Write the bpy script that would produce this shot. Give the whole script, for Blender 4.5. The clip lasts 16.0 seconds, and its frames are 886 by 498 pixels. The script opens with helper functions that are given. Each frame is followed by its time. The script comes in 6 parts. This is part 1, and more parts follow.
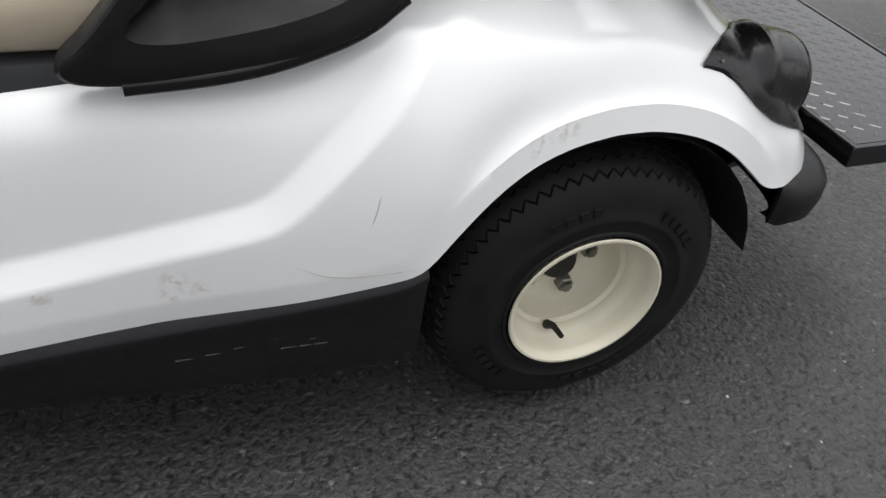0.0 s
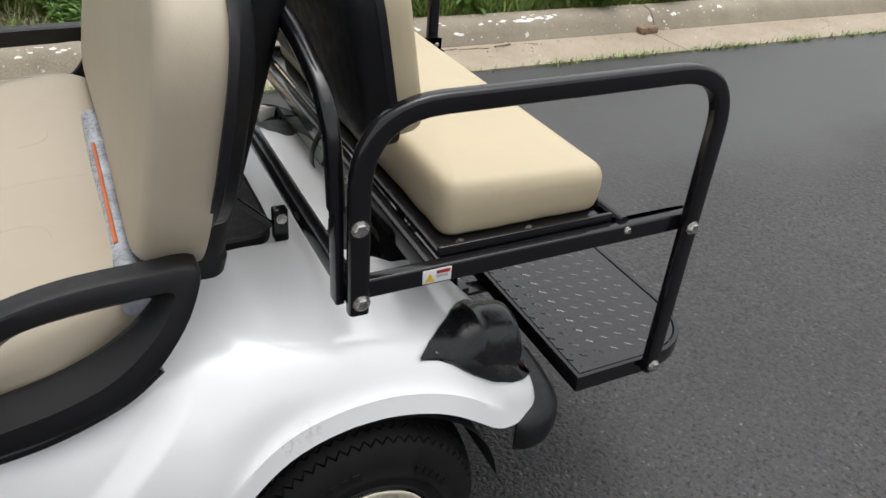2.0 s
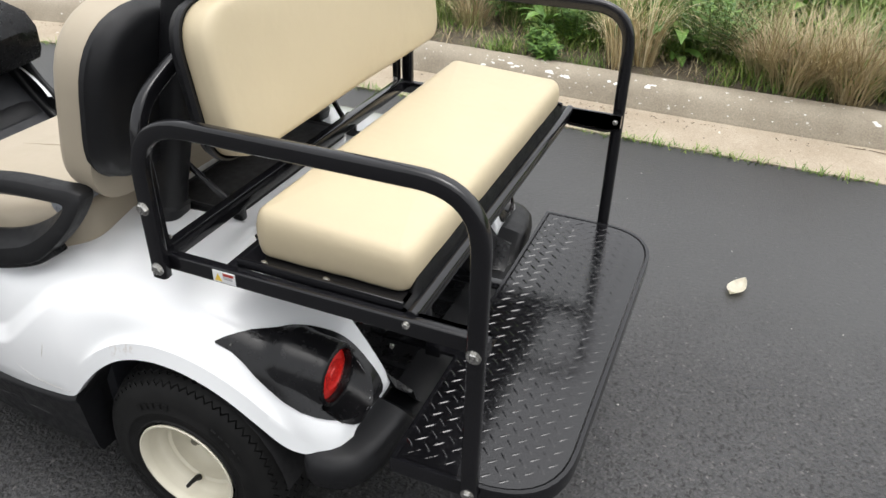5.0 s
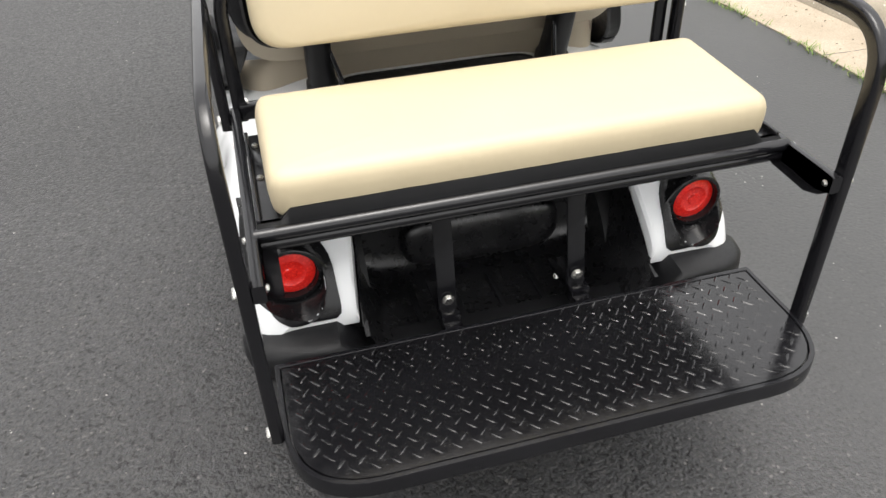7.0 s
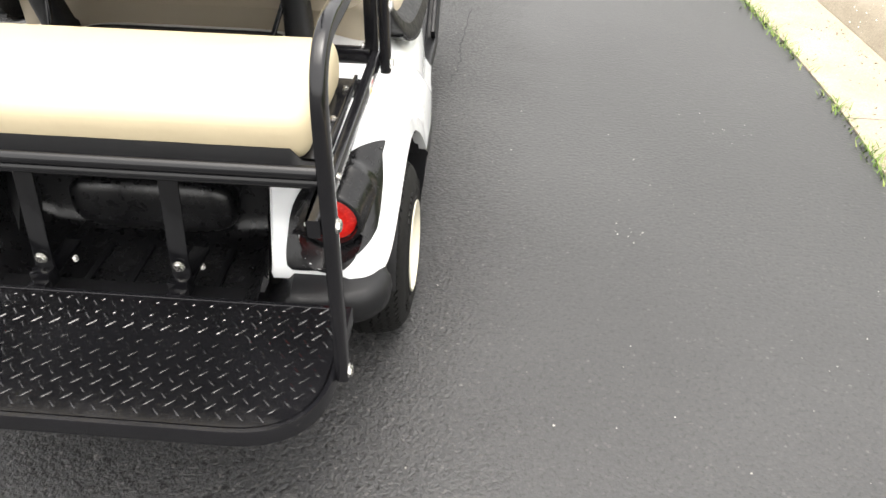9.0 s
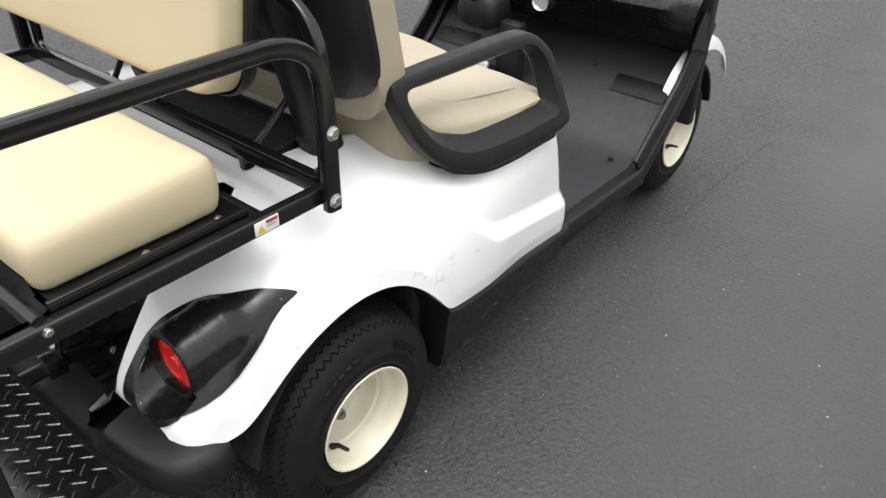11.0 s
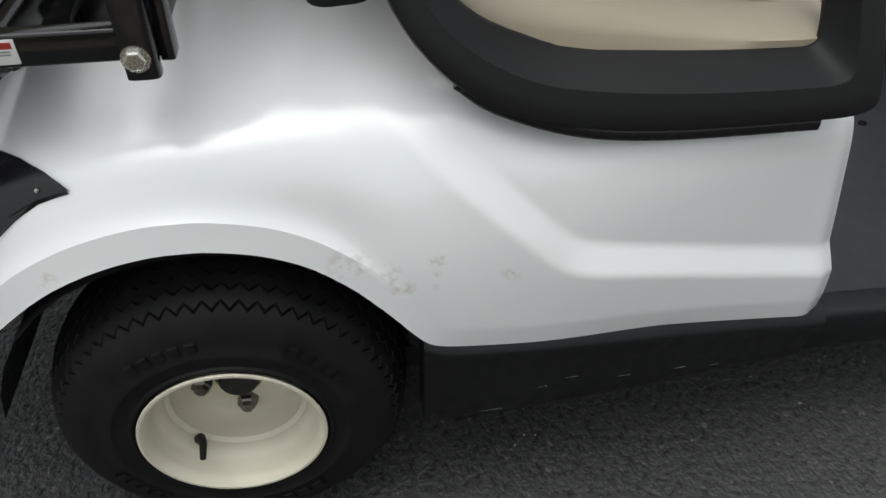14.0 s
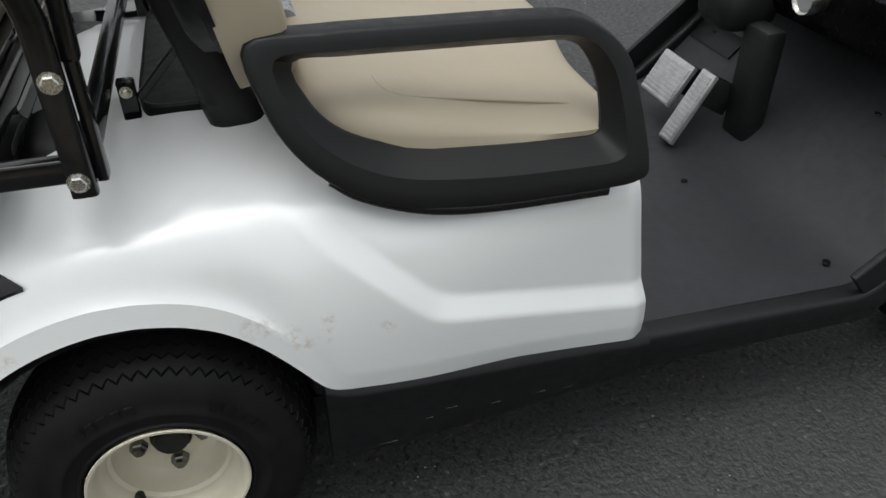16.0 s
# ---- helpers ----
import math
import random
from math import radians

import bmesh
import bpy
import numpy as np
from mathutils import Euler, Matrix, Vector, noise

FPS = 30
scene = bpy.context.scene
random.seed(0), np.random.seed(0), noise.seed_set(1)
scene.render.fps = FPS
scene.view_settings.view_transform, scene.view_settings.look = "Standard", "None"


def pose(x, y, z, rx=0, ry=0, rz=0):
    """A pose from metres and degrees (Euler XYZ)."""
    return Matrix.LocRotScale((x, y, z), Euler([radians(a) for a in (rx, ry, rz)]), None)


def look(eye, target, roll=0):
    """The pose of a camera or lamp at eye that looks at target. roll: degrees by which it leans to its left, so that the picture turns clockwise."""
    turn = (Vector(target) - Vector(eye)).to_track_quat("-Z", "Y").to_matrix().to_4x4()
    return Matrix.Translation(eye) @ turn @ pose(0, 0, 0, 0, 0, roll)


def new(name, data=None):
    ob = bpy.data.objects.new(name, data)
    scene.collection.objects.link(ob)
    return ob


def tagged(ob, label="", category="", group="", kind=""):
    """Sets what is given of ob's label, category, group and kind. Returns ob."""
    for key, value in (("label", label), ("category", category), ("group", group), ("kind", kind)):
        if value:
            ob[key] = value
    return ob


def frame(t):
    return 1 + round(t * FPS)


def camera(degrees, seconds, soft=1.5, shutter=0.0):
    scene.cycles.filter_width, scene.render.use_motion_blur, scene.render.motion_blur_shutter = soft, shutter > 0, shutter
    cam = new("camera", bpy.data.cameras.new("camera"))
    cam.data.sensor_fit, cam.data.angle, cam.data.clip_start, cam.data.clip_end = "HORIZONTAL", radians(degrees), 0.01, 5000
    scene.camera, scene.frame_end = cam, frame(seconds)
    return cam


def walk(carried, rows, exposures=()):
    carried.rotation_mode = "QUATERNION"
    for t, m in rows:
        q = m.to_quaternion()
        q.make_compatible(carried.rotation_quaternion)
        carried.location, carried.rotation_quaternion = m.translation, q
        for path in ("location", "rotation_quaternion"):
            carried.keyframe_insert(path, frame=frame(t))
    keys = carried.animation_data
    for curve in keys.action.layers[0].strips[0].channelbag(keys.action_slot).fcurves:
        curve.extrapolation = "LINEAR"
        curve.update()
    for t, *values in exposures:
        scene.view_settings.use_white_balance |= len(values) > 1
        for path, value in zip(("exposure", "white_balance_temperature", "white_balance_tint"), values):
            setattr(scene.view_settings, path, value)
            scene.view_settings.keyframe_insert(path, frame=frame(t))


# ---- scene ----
from mathutils.bvhtree import BVHTree

cam = camera(60.5, 16.0)
PATH = [
    (0, (-1.284, 0.542, 1.026), (0.127, -0.052, -0.261), 7.1),
    (0.5, (-1.299, 0.488, 1.079), (0.017, -0.259, -0.23), 7.7),
    (1, (-1.317, 0.476, 1.221), (-0.008, -0.471, 0.042), 7.9),
    (1.5, (-1.366, 0.5, 1.359), (0.036, -0.434, 0.28), 5.4),
    (2, (-1.411, 0.353, 1.438), (0.073, -0.456, 0.37), 4.9),
    (2.5, (-1.521, 0.15, 1.499), (0.058, -0.473, 0.442), 7.9),
    (3, (-1.723, -0.018, 1.563), (-0.034, -0.365, 0.55), 1.5),
    (3.2, (-1.759, -0.09, 1.584), (-0.051, -0.353, 0.577), 0.6),
    (5.3, (-1.366, -1.131, 1.565), (0.084, -0.232, 0.521), 1.0),
    (5.5, (-1.295, -1.267, 1.577), (0.051, -0.204, 0.549), 1.0),
    (6, (-1.067, -1.403, 1.544), (0.135, -0.188, 0.505), 3.1),
    (6.5, (-0.768, -1.437, 1.544), (0.061, -0.026, 0.394), 1.5),
    (7, (-0.477, -1.603, 1.527), (-0.076, -0.045, 0.339), -1.9),
    (7.5, (-0.222, -1.669, 1.509), (0.107, -0.108, 0.303), -1.6),
    (8, (0.098, -1.612, 1.507), (0.425, -0.071, 0.275), 2.7),
    (8.5, (0.447, -1.615, 1.471), (0.532, -0.049, 0.229), 0.7),
    (9, (0.798, -1.588, 1.479), (0.693, -0.008, 0.258), 1.2),
    (9.5, (1.094, -1.374, 1.482), (0.79, 0.22, 0.313), 0.8),
    (9.7, (1.176, -1.289, 1.491), (0.784, 0.298, 0.338), 1.1),
    (11.8, (1.557, -0.348, 1.412), (0.17, 0.448, 0.211), 1.3),
    (12, (1.587, -0.237, 1.401), (0.155, 0.404, 0.161), 0.4),
    (12.5, (1.551, -0.123, 1.311), (0.075, 0.396, 0.066), -2.8),
    (13, (1.398, -0.011, 1.229), (-0.082, 0.472, -0.027), -0.3),
    (13.5, (1.277, 0.152, 1.129), (-0.228, 0.441, -0.156), -1.8),
    (14, (1.251, 0.209, 1.09), (-0.245, 0.429, -0.218), -0.0),
    (14.5, (1.291, 0.163, 1.14), (-0.239, 0.344, -0.136), 1.3),
    (15, (1.377, 0.05, 1.206), (-0.283, 0.144, 0.094), 2.1),
    (15.5, (1.426, 0.075, 1.253), (-0.264, 0.331, 0.215), 2.4),
    (16, (1.459, 0.229, 1.229), (-0.11, 0.672, 0.071), -0.4),
]
EXPOSURES = [(0, 0.73, 6500, 10), (0.5, 0.9, 6500, 10), (1, 0.94, 6500, 10), (1.5, 0.72, 6500, 10), (2, 0.68, 6500, 10), (3.2, 0.8, 6500, 10), (5.3, 1.08, 6500, 10), (6.5, 1.13, 6550, 10), (7.5, 1.72, 6850, 10), (8.5, 1.88, 6850, 10), (9.7, 1.78, 6850, 10), (11.8, 0.9, 6450, 7), (12.6, 0.75, 6420, 6), (13.6, 0.36, 6420, 7), (14.2, 0.26, 6420, 7), (15, 0.28, 6420, 7), (16, 0.26, 6420, 7)]
walk(cam, [(t, look(eye, target, roll)) for t, eye, target, roll in PATH], EXPOSURES)

# ---- light: overcast sky, one broad soft sun ----
world = bpy.data.worlds.new("overcast_sky")
scene.world = world
world.use_nodes = True
wn = world.node_tree
sky = wn.nodes.new("ShaderNodeTexSky")
sky.sky_type = "NISHITA"
sky.sun_disc = False
sky.sun_elevation = radians(80)
sky.sun_rotation = radians(150)
sky.air_density, sky.dust_density, sky.ozone_density = 1.2, 4.0, 0.6
grey = wn.nodes.new("ShaderNodeHueSaturation")
grey.inputs["Saturation"].default_value = 0.1
wn.links.new(sky.outputs[0], grey.inputs["Color"])
wn.links.new(grey.outputs[0], wn.nodes["Background"].inputs["Color"])
wn.nodes["Background"].inputs["Strength"].default_value = 0.15
sun = new("sun", bpy.data.lights.new("sun", "SUN"))
sun.data.energy, sun.data.angle, sun.data.color = 0.4, radians(60), (1.0, 0.97, 0.92)
sun.matrix_world = look((-0.35, -0.8, 5.0), (0, 0, 0))


# ---- materials ----
def nodes_of(name):
    m = bpy.data.materials.new(name)
    m.use_nodes = True
    nt = m.node_tree
    return m, nt, nt.nodes["Principled BSDF"]


def ramp(nt, fac, stops):
    r = nt.nodes.new("ShaderNodeValToRGB")
    while len(r.color_ramp.elements) < len(stops):
        r.color_ramp.elements.new(0.5)
    for e, (p, c) in zip(r.color_ramp.elements, stops):
        e.position, e.color = p, (*c, 1) if len(c) == 3 else c
    nt.links.new(fac, r.inputs[0])
    return r.outputs[0]


def tex(nt, kind, scale, detail=4, rough=0.55, coord=None, **inputs):
    n = nt.nodes.new(kind)
    n.inputs["Scale"].default_value = scale
    if kind == "ShaderNodeTexNoise":
        n.inputs["Detail"].default_value, n.inputs["Roughness"].default_value = detail, rough
    c = coord or nt.nodes.new("ShaderNodeTexCoord").outputs["Object"]
    nt.links.new(c, n.inputs["Vector"])
    return n


def mixc(nt, fac, a, b, mode="MIX"):
    n = nt.nodes.new("ShaderNodeMix")
    n.data_type, n.blend_type = "RGBA", mode
    for sock, v in ((n.inputs[0], fac), (n.inputs[6], a), (n.inputs[7], b)):
        if isinstance(v, (int, float)):
            sock.default_value = v
        elif isinstance(v, tuple):
            sock.default_value = (*v, 1)
        else:
            nt.links.new(v, sock)
    return n.outputs[2]


def bump(nt, bsdf, height, strength, dist, chain=None):
    b = nt.nodes.new("ShaderNodeBump")
    b.inputs["Strength"].default_value, b.inputs["Distance"].default_value = strength, dist
    nt.links.new(height, b.inputs["Height"])
    if chain:
        nt.links.new(chain, b.inputs["Normal"])
    nt.links.new(b.outputs[0], bsdf.inputs["Normal"])
    return b.outputs[0]


def surface(name, color, rough, metal=0.0, vary=0.12, scale=6.0, grain=0.0, grain_scale=400.0, coat=0.0, rvary=0.08, spec=0.5):
    """A material with wear at two scales: broad mottling of colour and gloss, and a fine grain."""
    m, nt, b = nodes_of(name)
    n1 = tex(nt, "ShaderNodeTexNoise", scale, 5)
    dark = tuple(c * (1 - vary) for c in color)
    light = tuple(min(1.0, c * (1 + vary * 0.6)) for c in color)
    nt.links.new(ramp(nt, n1.outputs[0], ((0.3, dark), (0.7, light))), b.inputs["Base Color"])
    n2 = tex(nt, "ShaderNodeTexNoise", scale * 9, 6)
    lo, hi = max(0.02, rough - rvary), min(1.0, rough + rvary)
    nt.links.new(ramp(nt, n2.outputs[0], ((0.35, (lo,) * 3), (0.65, (hi,) * 3))), b.inputs["Roughness"])
    b.inputs["Metallic"].default_value = metal
    b.inputs["Coat Weight"].default_value = coat
    b.inputs["Coat Roughness"].default_value = 0.08
    b.inputs["Specular IOR Level"].default_value = spec
    if grain:
        n3 = tex(nt, "ShaderNodeTexNoise", grain_scale, 3)
        bump(nt, b, n3.outputs[0], grain, 0.001)
    return m


BLACK_PLASTIC = surface("textured_black_plastic", (0.0095, 0.0097, 0.011), 0.44, spec=0.32, vary=0.25, scale=5, grain=0.35, grain_scale=900)
GLOSS_PLASTIC = surface("glossy_black_plastic", (0.008, 0.008, 0.009), 0.22, vary=0.2, scale=7, grain=0.06, grain_scale=500, spec=0.4)
STEEL = surface("black_powder_coated_steel", (0.008, 0.008, 0.0095), 0.15, vary=0.2, scale=8, grain=0.08, grain_scale=260)
PLATE = surface("black_tread_plate", (0.006, 0.006, 0.007), 0.15, vary=0.3, scale=6, rvary=0.06, spec=0.7)
CHROME = surface("zinc_plated_bolt", (0.62, 0.61, 0.58), 0.25, metal=1.0, vary=0.15, scale=60)
ARM = surface("satin_black_moulding", (0.008, 0.0081, 0.009), 0.42, spec=0.3, vary=0.2, scale=5, grain=0.3, grain_scale=900)
WELL = surface("smooth_black_moulding", (0.008, 0.008, 0.009), 0.3, spec=0.6, vary=0.25, scale=5)
SCRATCH = surface("pale_scratched_plastic", (0.11, 0.11, 0.11), 0.6, vary=0.3, scale=60)
SCRATCH_TAN = surface("grey_brown_scratch", (0.47, 0.44, 0.39), 0.6, vary=0.3, scale=60)
NUT = surface("dull_steel_nut", (0.22, 0.215, 0.2), 0.4, metal=1.0, vary=0.3, scale=60)
RIM = surface("cream_painted_steel", (0.66, 0.62, 0.5), 0.36, vary=0.06, scale=14)
DARK = surface("dark_cavity_plastic", (0.008, 0.008, 0.009), 0.6, vary=0.2, scale=6)
MAT = surface("ribbed_rubber_mat", (0.02, 0.0212, 0.025), 0.55, vary=0.2, scale=4, grain=0.3, grain_scale=600)
GREY_TRIM = surface("grey_plastic_film", (0.33, 0.35, 0.38), 0.3, vary=0.5, scale=18)
ORANGE = surface("orange_band", (0.5, 0.13, 0.04), 0.5, vary=0.2, scale=20)
PEDAL = surface("worn_ribbed_alloy", (0.5, 0.5, 0.5), 0.4, metal=0.6, vary=0.2, scale=40)
LABEL_WHITE = surface("white_vinyl_label", (0.8, 0.8, 0.8), 0.4, vary=0.05)
LABEL_RED = surface("red_label_ink", (0.4, 0.04, 0.03), 0.4)
LABEL_YELLOW = surface("yellow_label_ink", (0.75, 0.5, 0.05), 0.4)
LABEL_GREY = surface("grey_label_ink", (0.35, 0.35, 0.36), 0.5)


def vinyl(name, color):
    m, nt, b = nodes_of(name)
    n1 = tex(nt, "ShaderNodeTexNoise", 4, 4)
    nt.links.new(ramp(nt, n1.outputs[0], ((0.3, tuple(c * 0.94 for c in color)), (0.7, color))), b.inputs["Base Color"])
    b.inputs["Roughness"].default_value = 0.5
    v = tex(nt, "ShaderNodeTexVoronoi", 420)
    first = bump(nt, b, v.outputs["Distance"], 0.18, 0.0006)
    n2 = tex(nt, "ShaderNodeTexNoise", 11, 3)
    bump(nt, b, n2.outputs[0], 0.18, 0.012, first)
    return m


CREAM = vinyl("cream_vinyl", (0.528, 0.448, 0.303))
TAN = vinyl("stone_vinyl", (0.40, 0.345, 0.262))


def near_spots(nt, spots):
    """A mask of 1 round each (x, y, z, radius), fading out."""
    total = None
    geo = nt.nodes.new("ShaderNodeTexCoord").outputs["Object"]
    for x, y, z, r in spots:
        d = nt.nodes.new("ShaderNodeVectorMath")
        d.operation = "DISTANCE"
        nt.links.new(geo, d.inputs[0])
        d.inputs[1].default_value = (x, y, z)
        f = nt.nodes.new("ShaderNodeMapRange")
        f.inputs["From Min"].default_value, f.inputs["From Max"].default_value = r, r * 0.35
        nt.links.new(d.outputs["Value"], f.inputs["Value"])
        if total is None:
            total = f.outputs[0]
        else:
            a = nt.nodes.new("ShaderNodeMath")
            a.operation = "MAXIMUM"
            nt.links.new(total, a.inputs[0])
            nt.links.new(f.outputs[0], a.inputs[1])
            total = a.outputs[0]
    return total


SCUFFS = [
    (0.608, 0.19, 0.517, 0.022), (0.608, 0.208, 0.515, 0.02), (0.611, 0.241, 0.496, 0.02), (0.614, 0.256, 0.478, 0.018), (0.615, 0.293, 0.488, 0.016), (0.612, 0.297, 0.515, 0.014), (0.618, 0.382, 0.486, 0.014), (0.6, -0.126, 0.527, 0.016),
    (-0.6, 0.112, 0.565, 0.022), (-0.603, 0.145, 0.545, 0.02), (-0.605, 0.579, 0.418, 0.02), (-0.603, 0.585, 0.398, 0.02), (-0.605, 0.552, 0.4, 0.018), (-0.594, 0.72, 0.406, 0.016),
]


def white_paint():
    m, nt, b = nodes_of("scuffed_white_gelcoat")
    n1 = tex(nt, "ShaderNodeTexNoise", 2.5, 5)
    base = ramp(nt, n1.outputs[0], ((0.3, (0.80, 0.815, 0.825)), (0.7, (0.845, 0.85, 0.855))))
    # faint road dust and a few scuffs
    n2 = tex(nt, "ShaderNodeTexNoise", 55, 8, 0.7)
    dust = ramp(nt, n2.outputs[0], ((0.7, (0, 0, 0)), (0.8, (0.2,) * 3)))
    col = mixc(nt, dust, base, (0.55, 0.52, 0.46))
    n4 = tex(nt, "ShaderNodeTexNoise", 85, 5, 0.6)
    worn = ramp(nt, n4.outputs[0], ((0.47, (0, 0, 0)), (0.6, (0.42,) * 3)))
    mask = mixc(nt, 1.0, worn, near_spots(nt, SCUFFS), "MULTIPLY")
    nt.links.new(mixc(nt, mask, col, (0.46, 0.38, 0.29)), b.inputs["Base Color"])
    b.inputs["Roughness"].default_value = 0.2
    b.inputs["Coat Weight"].default_value = 0.6
    b.inputs["Coat Roughness"].default_value = 0.04
    n3 = tex(nt, "ShaderNodeTexNoise", 5, 1)
    bump(nt, b, n3.outputs[0], 0.04, 0.01)
    return m


BODY = white_paint()


def rubber():
    m, nt, b = nodes_of("tyre_rubber")
    n1 = tex(nt, "ShaderNodeTexNoise", 24, 6)
    nt.links.new(ramp(nt, n1.outputs[0], ((0.3, (0.006, 0.006, 0.006)), (0.75, (0.013, 0.0128, 0.0125)))), b.inputs["Base Color"])
    nt.links.new(ramp(nt, n1.outputs[0], ((0.3, (0.5,) * 3), (0.7, (0.68,) * 3))), b.inputs["Roughness"])
    b.inputs["Specular IOR Level"].default_value = 0.2
    n2 = tex(nt, "ShaderNodeTexNoise", 350, 3)
    bump(nt, b, n2.outputs[0], 0.25, 0.001)
    return m


RUBBER = rubber()


def red_lens():
    m, nt, b = nodes_of("red_lens_plastic")
    v = tex(nt, "ShaderNodeTexVoronoi", 160)
    nt.links.new(ramp(nt, v.outputs["Distance"], ((0.0, (0.93, 0.035, 0.022)), (0.6, (0.72, 0.014, 0.01)))), b.inputs["Base Color"])
    b.inputs["Roughness"].default_value = 0.12
    b.inputs["Coat Weight"].default_value = 0.6
    bump(nt, b, v.outputs["Distance"], 0.3, 0.002)
    return m


LENS = red_lens()


def asphalt():
    """Rounded chippings in dark binder, with a few pale chips and broad worn patches."""
    m, nt, b = nodes_of("worn_asphalt")
    co = nt.nodes.new("ShaderNodeTexCoord").outputs["Object"]
    warp = tex(nt, "ShaderNodeTexNoise", 70, 2, 0.5, coord=co)
    wv = nt.nodes.new("ShaderNodeVectorMath")
    wv.operation = "MULTIPLY_ADD"
    nt.links.new(warp.outputs["Color"], wv.inputs[0])
    wv.inputs[1].default_value = (0.011, 0.011, 0.011)
    nt.links.new(co, wv.inputs[2])
    at = wv.outputs[0]
    v = tex(nt, "ShaderNodeTexVoronoi", 125, coord=at)
    n0 = tex(nt, "ShaderNodeTexNoise", 78, 3, 0.5, coord=co)
    tone = ramp(nt, v.outputs["Color"], ((0.05, (0.035, 0.035, 0.037)), (0.5, (0.043, 0.043, 0.044)), (0.88, (0.056, 0.055, 0.054)), (0.97, (0.125, 0.12, 0.115))))
    # binder tone in the gaps; shade of the pits put into the colour
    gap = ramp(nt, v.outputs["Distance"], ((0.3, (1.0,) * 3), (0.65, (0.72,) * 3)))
    pit_shade = ramp(nt, n0.outputs[0], ((0.365, (0.3,) * 3), (0.42, (1.0,) * 3), (0.7, (1.12,) * 3)))
    c1 = mixc(nt, 1.0, mixc(nt, 1.0, tone, gap, "MULTIPLY"), pit_shade, "MULTIPLY")
    n1 = tex(nt, "ShaderNodeTexNoise", 0.9, 6, 0.6, coord=co)
    broad = ramp(nt, n1.outputs[0], ((0.3, (0.98,) * 3), (0.7, (1.34,) * 3)))
    c2 = mixc(nt, 1.0, c1, broad, "MULTIPLY")
    n2 = tex(nt, "ShaderNodeTexNoise", 40, 3, 0.5, coord=co)
    sep = nt.nodes.new("ShaderNodeSeparateXYZ")
    nt.links.new(co, sep.inputs[0])
    edge = nt.nodes.new("ShaderNodeMath")
    edge.operation = "ADD"
    nt.links.new(sep.outputs["X"], edge.inputs[0])
    nt.links.new(n1.outputs[0], edge.inputs[1])
    # a smoother worn strip along the gutter
    smooth = ramp(nt, mixc(nt, 0.5, edge.outputs[0], (0.0, 0.0, 0.0)), ((0.5, (0, 0, 0)), (0.76, (1, 1, 1))))
    even = mixc(nt, 1.0, (0.032, 0.032, 0.032), broad, "MULTIPLY")
    c2 = mixc(nt, mixc(nt, 0.4, smooth, (0, 0, 0)), c2, even)
    speck = ramp(nt, n2.outputs[0], ((0.77, (0, 0, 0)), (0.79, (0.8,) * 3)))
    n5 = tex(nt, "ShaderNodeTexNoise", 95, 2, 0.5, coord=co)
    chip = ramp(nt, n5.outputs[0], ((0.765, (0, 0, 0)), (0.785, (0.7,) * 3)))
    c3 = mixc(nt, chip, c2, (0.3, 0.29, 0.27))
    nt.links.new(mixc(nt, speck, c3, (0.34, 0.33, 0.3)), b.inputs["Base Color"])
    n3 = tex(nt, "ShaderNodeTexNoise", 60, 3, coord=co)
    rr = ramp(nt, n3.outputs[0], ((0.3, (0.4,) * 3), (0.7, (0.7,) * 3)))
    nt.links.new(mixc(nt, smooth, rr, (0.38, 0.38, 0.38)), b.inputs["Roughness"])
    h0 = mixc(nt, smooth, n0.outputs[0], mixc(nt, 0.3, (0.5, 0.5, 0.5), n0.outputs[0]))
    h1 = mixc(nt, smooth, v.outputs["Distance"], mixc(nt, 0.12, (0.4, 0.4, 0.4), v.outputs["Distance"]))
    nt.links.new(mixc(nt, smooth, (0.38, 0.38, 0.38), (0.52, 0.52, 0.52)), b.inputs["Specular IOR Level"])
    first = bump(nt, b, h0, 0.6, 0.013)
    bump(nt, b, h1, 0.6, -0.003, first)
    return m


ASPHALT = asphalt()


def concrete(name, a, c, chips=0.665):
    m, nt, b = nodes_of(name)
    n1 = tex(nt, "ShaderNodeTexNoise", 3, 8, 0.65)
    base = ramp(nt, n1.outputs[0], ((0.3, a), (0.7, c)))
    n2 = tex(nt, "ShaderNodeTexNoise", 120, 4, 0.6)
    fine = ramp(nt, n2.outputs[0], ((0.3, (0.78,) * 3), (0.7, (1.15,) * 3)))
    col = mixc(nt, 1.0, base, fine, "MULTIPLY")
    # flaked patches, gathered in places, and single pale grains
    n3 = tex(nt, "ShaderNodeTexNoise", 17, 4, 0.5)
    n4 = tex(nt, "ShaderNodeTexNoise", 1.6, 3, 0.5)
    both = mixc(nt, 0.3, n3.outputs[0], n4.outputs[0])
    chip = ramp(nt, both, ((chips - 0.025, (0, 0, 0)), (chips - 0.01, (0.9,) * 3)))
    col = mixc(nt, chip, col, (0.66, 0.63, 0.57))
    v = tex(nt, "ShaderNodeTexNoise", 75, 2, 0.5)
    grain = ramp(nt, v.outputs[0], ((0.74, (0, 0, 0)), (0.76, (0.7,) * 3)))
    nt.links.new(mixc(nt, grain, col, (0.6, 0.57, 0.5)), b.inputs["Base Color"])
    b.inputs["Roughness"].default_value = 0.85
    first = bump(nt, b, n2.outputs[0], 0.4, 0.004)
    bump(nt, b, chip, 0.5, -0.002, first)
    return m


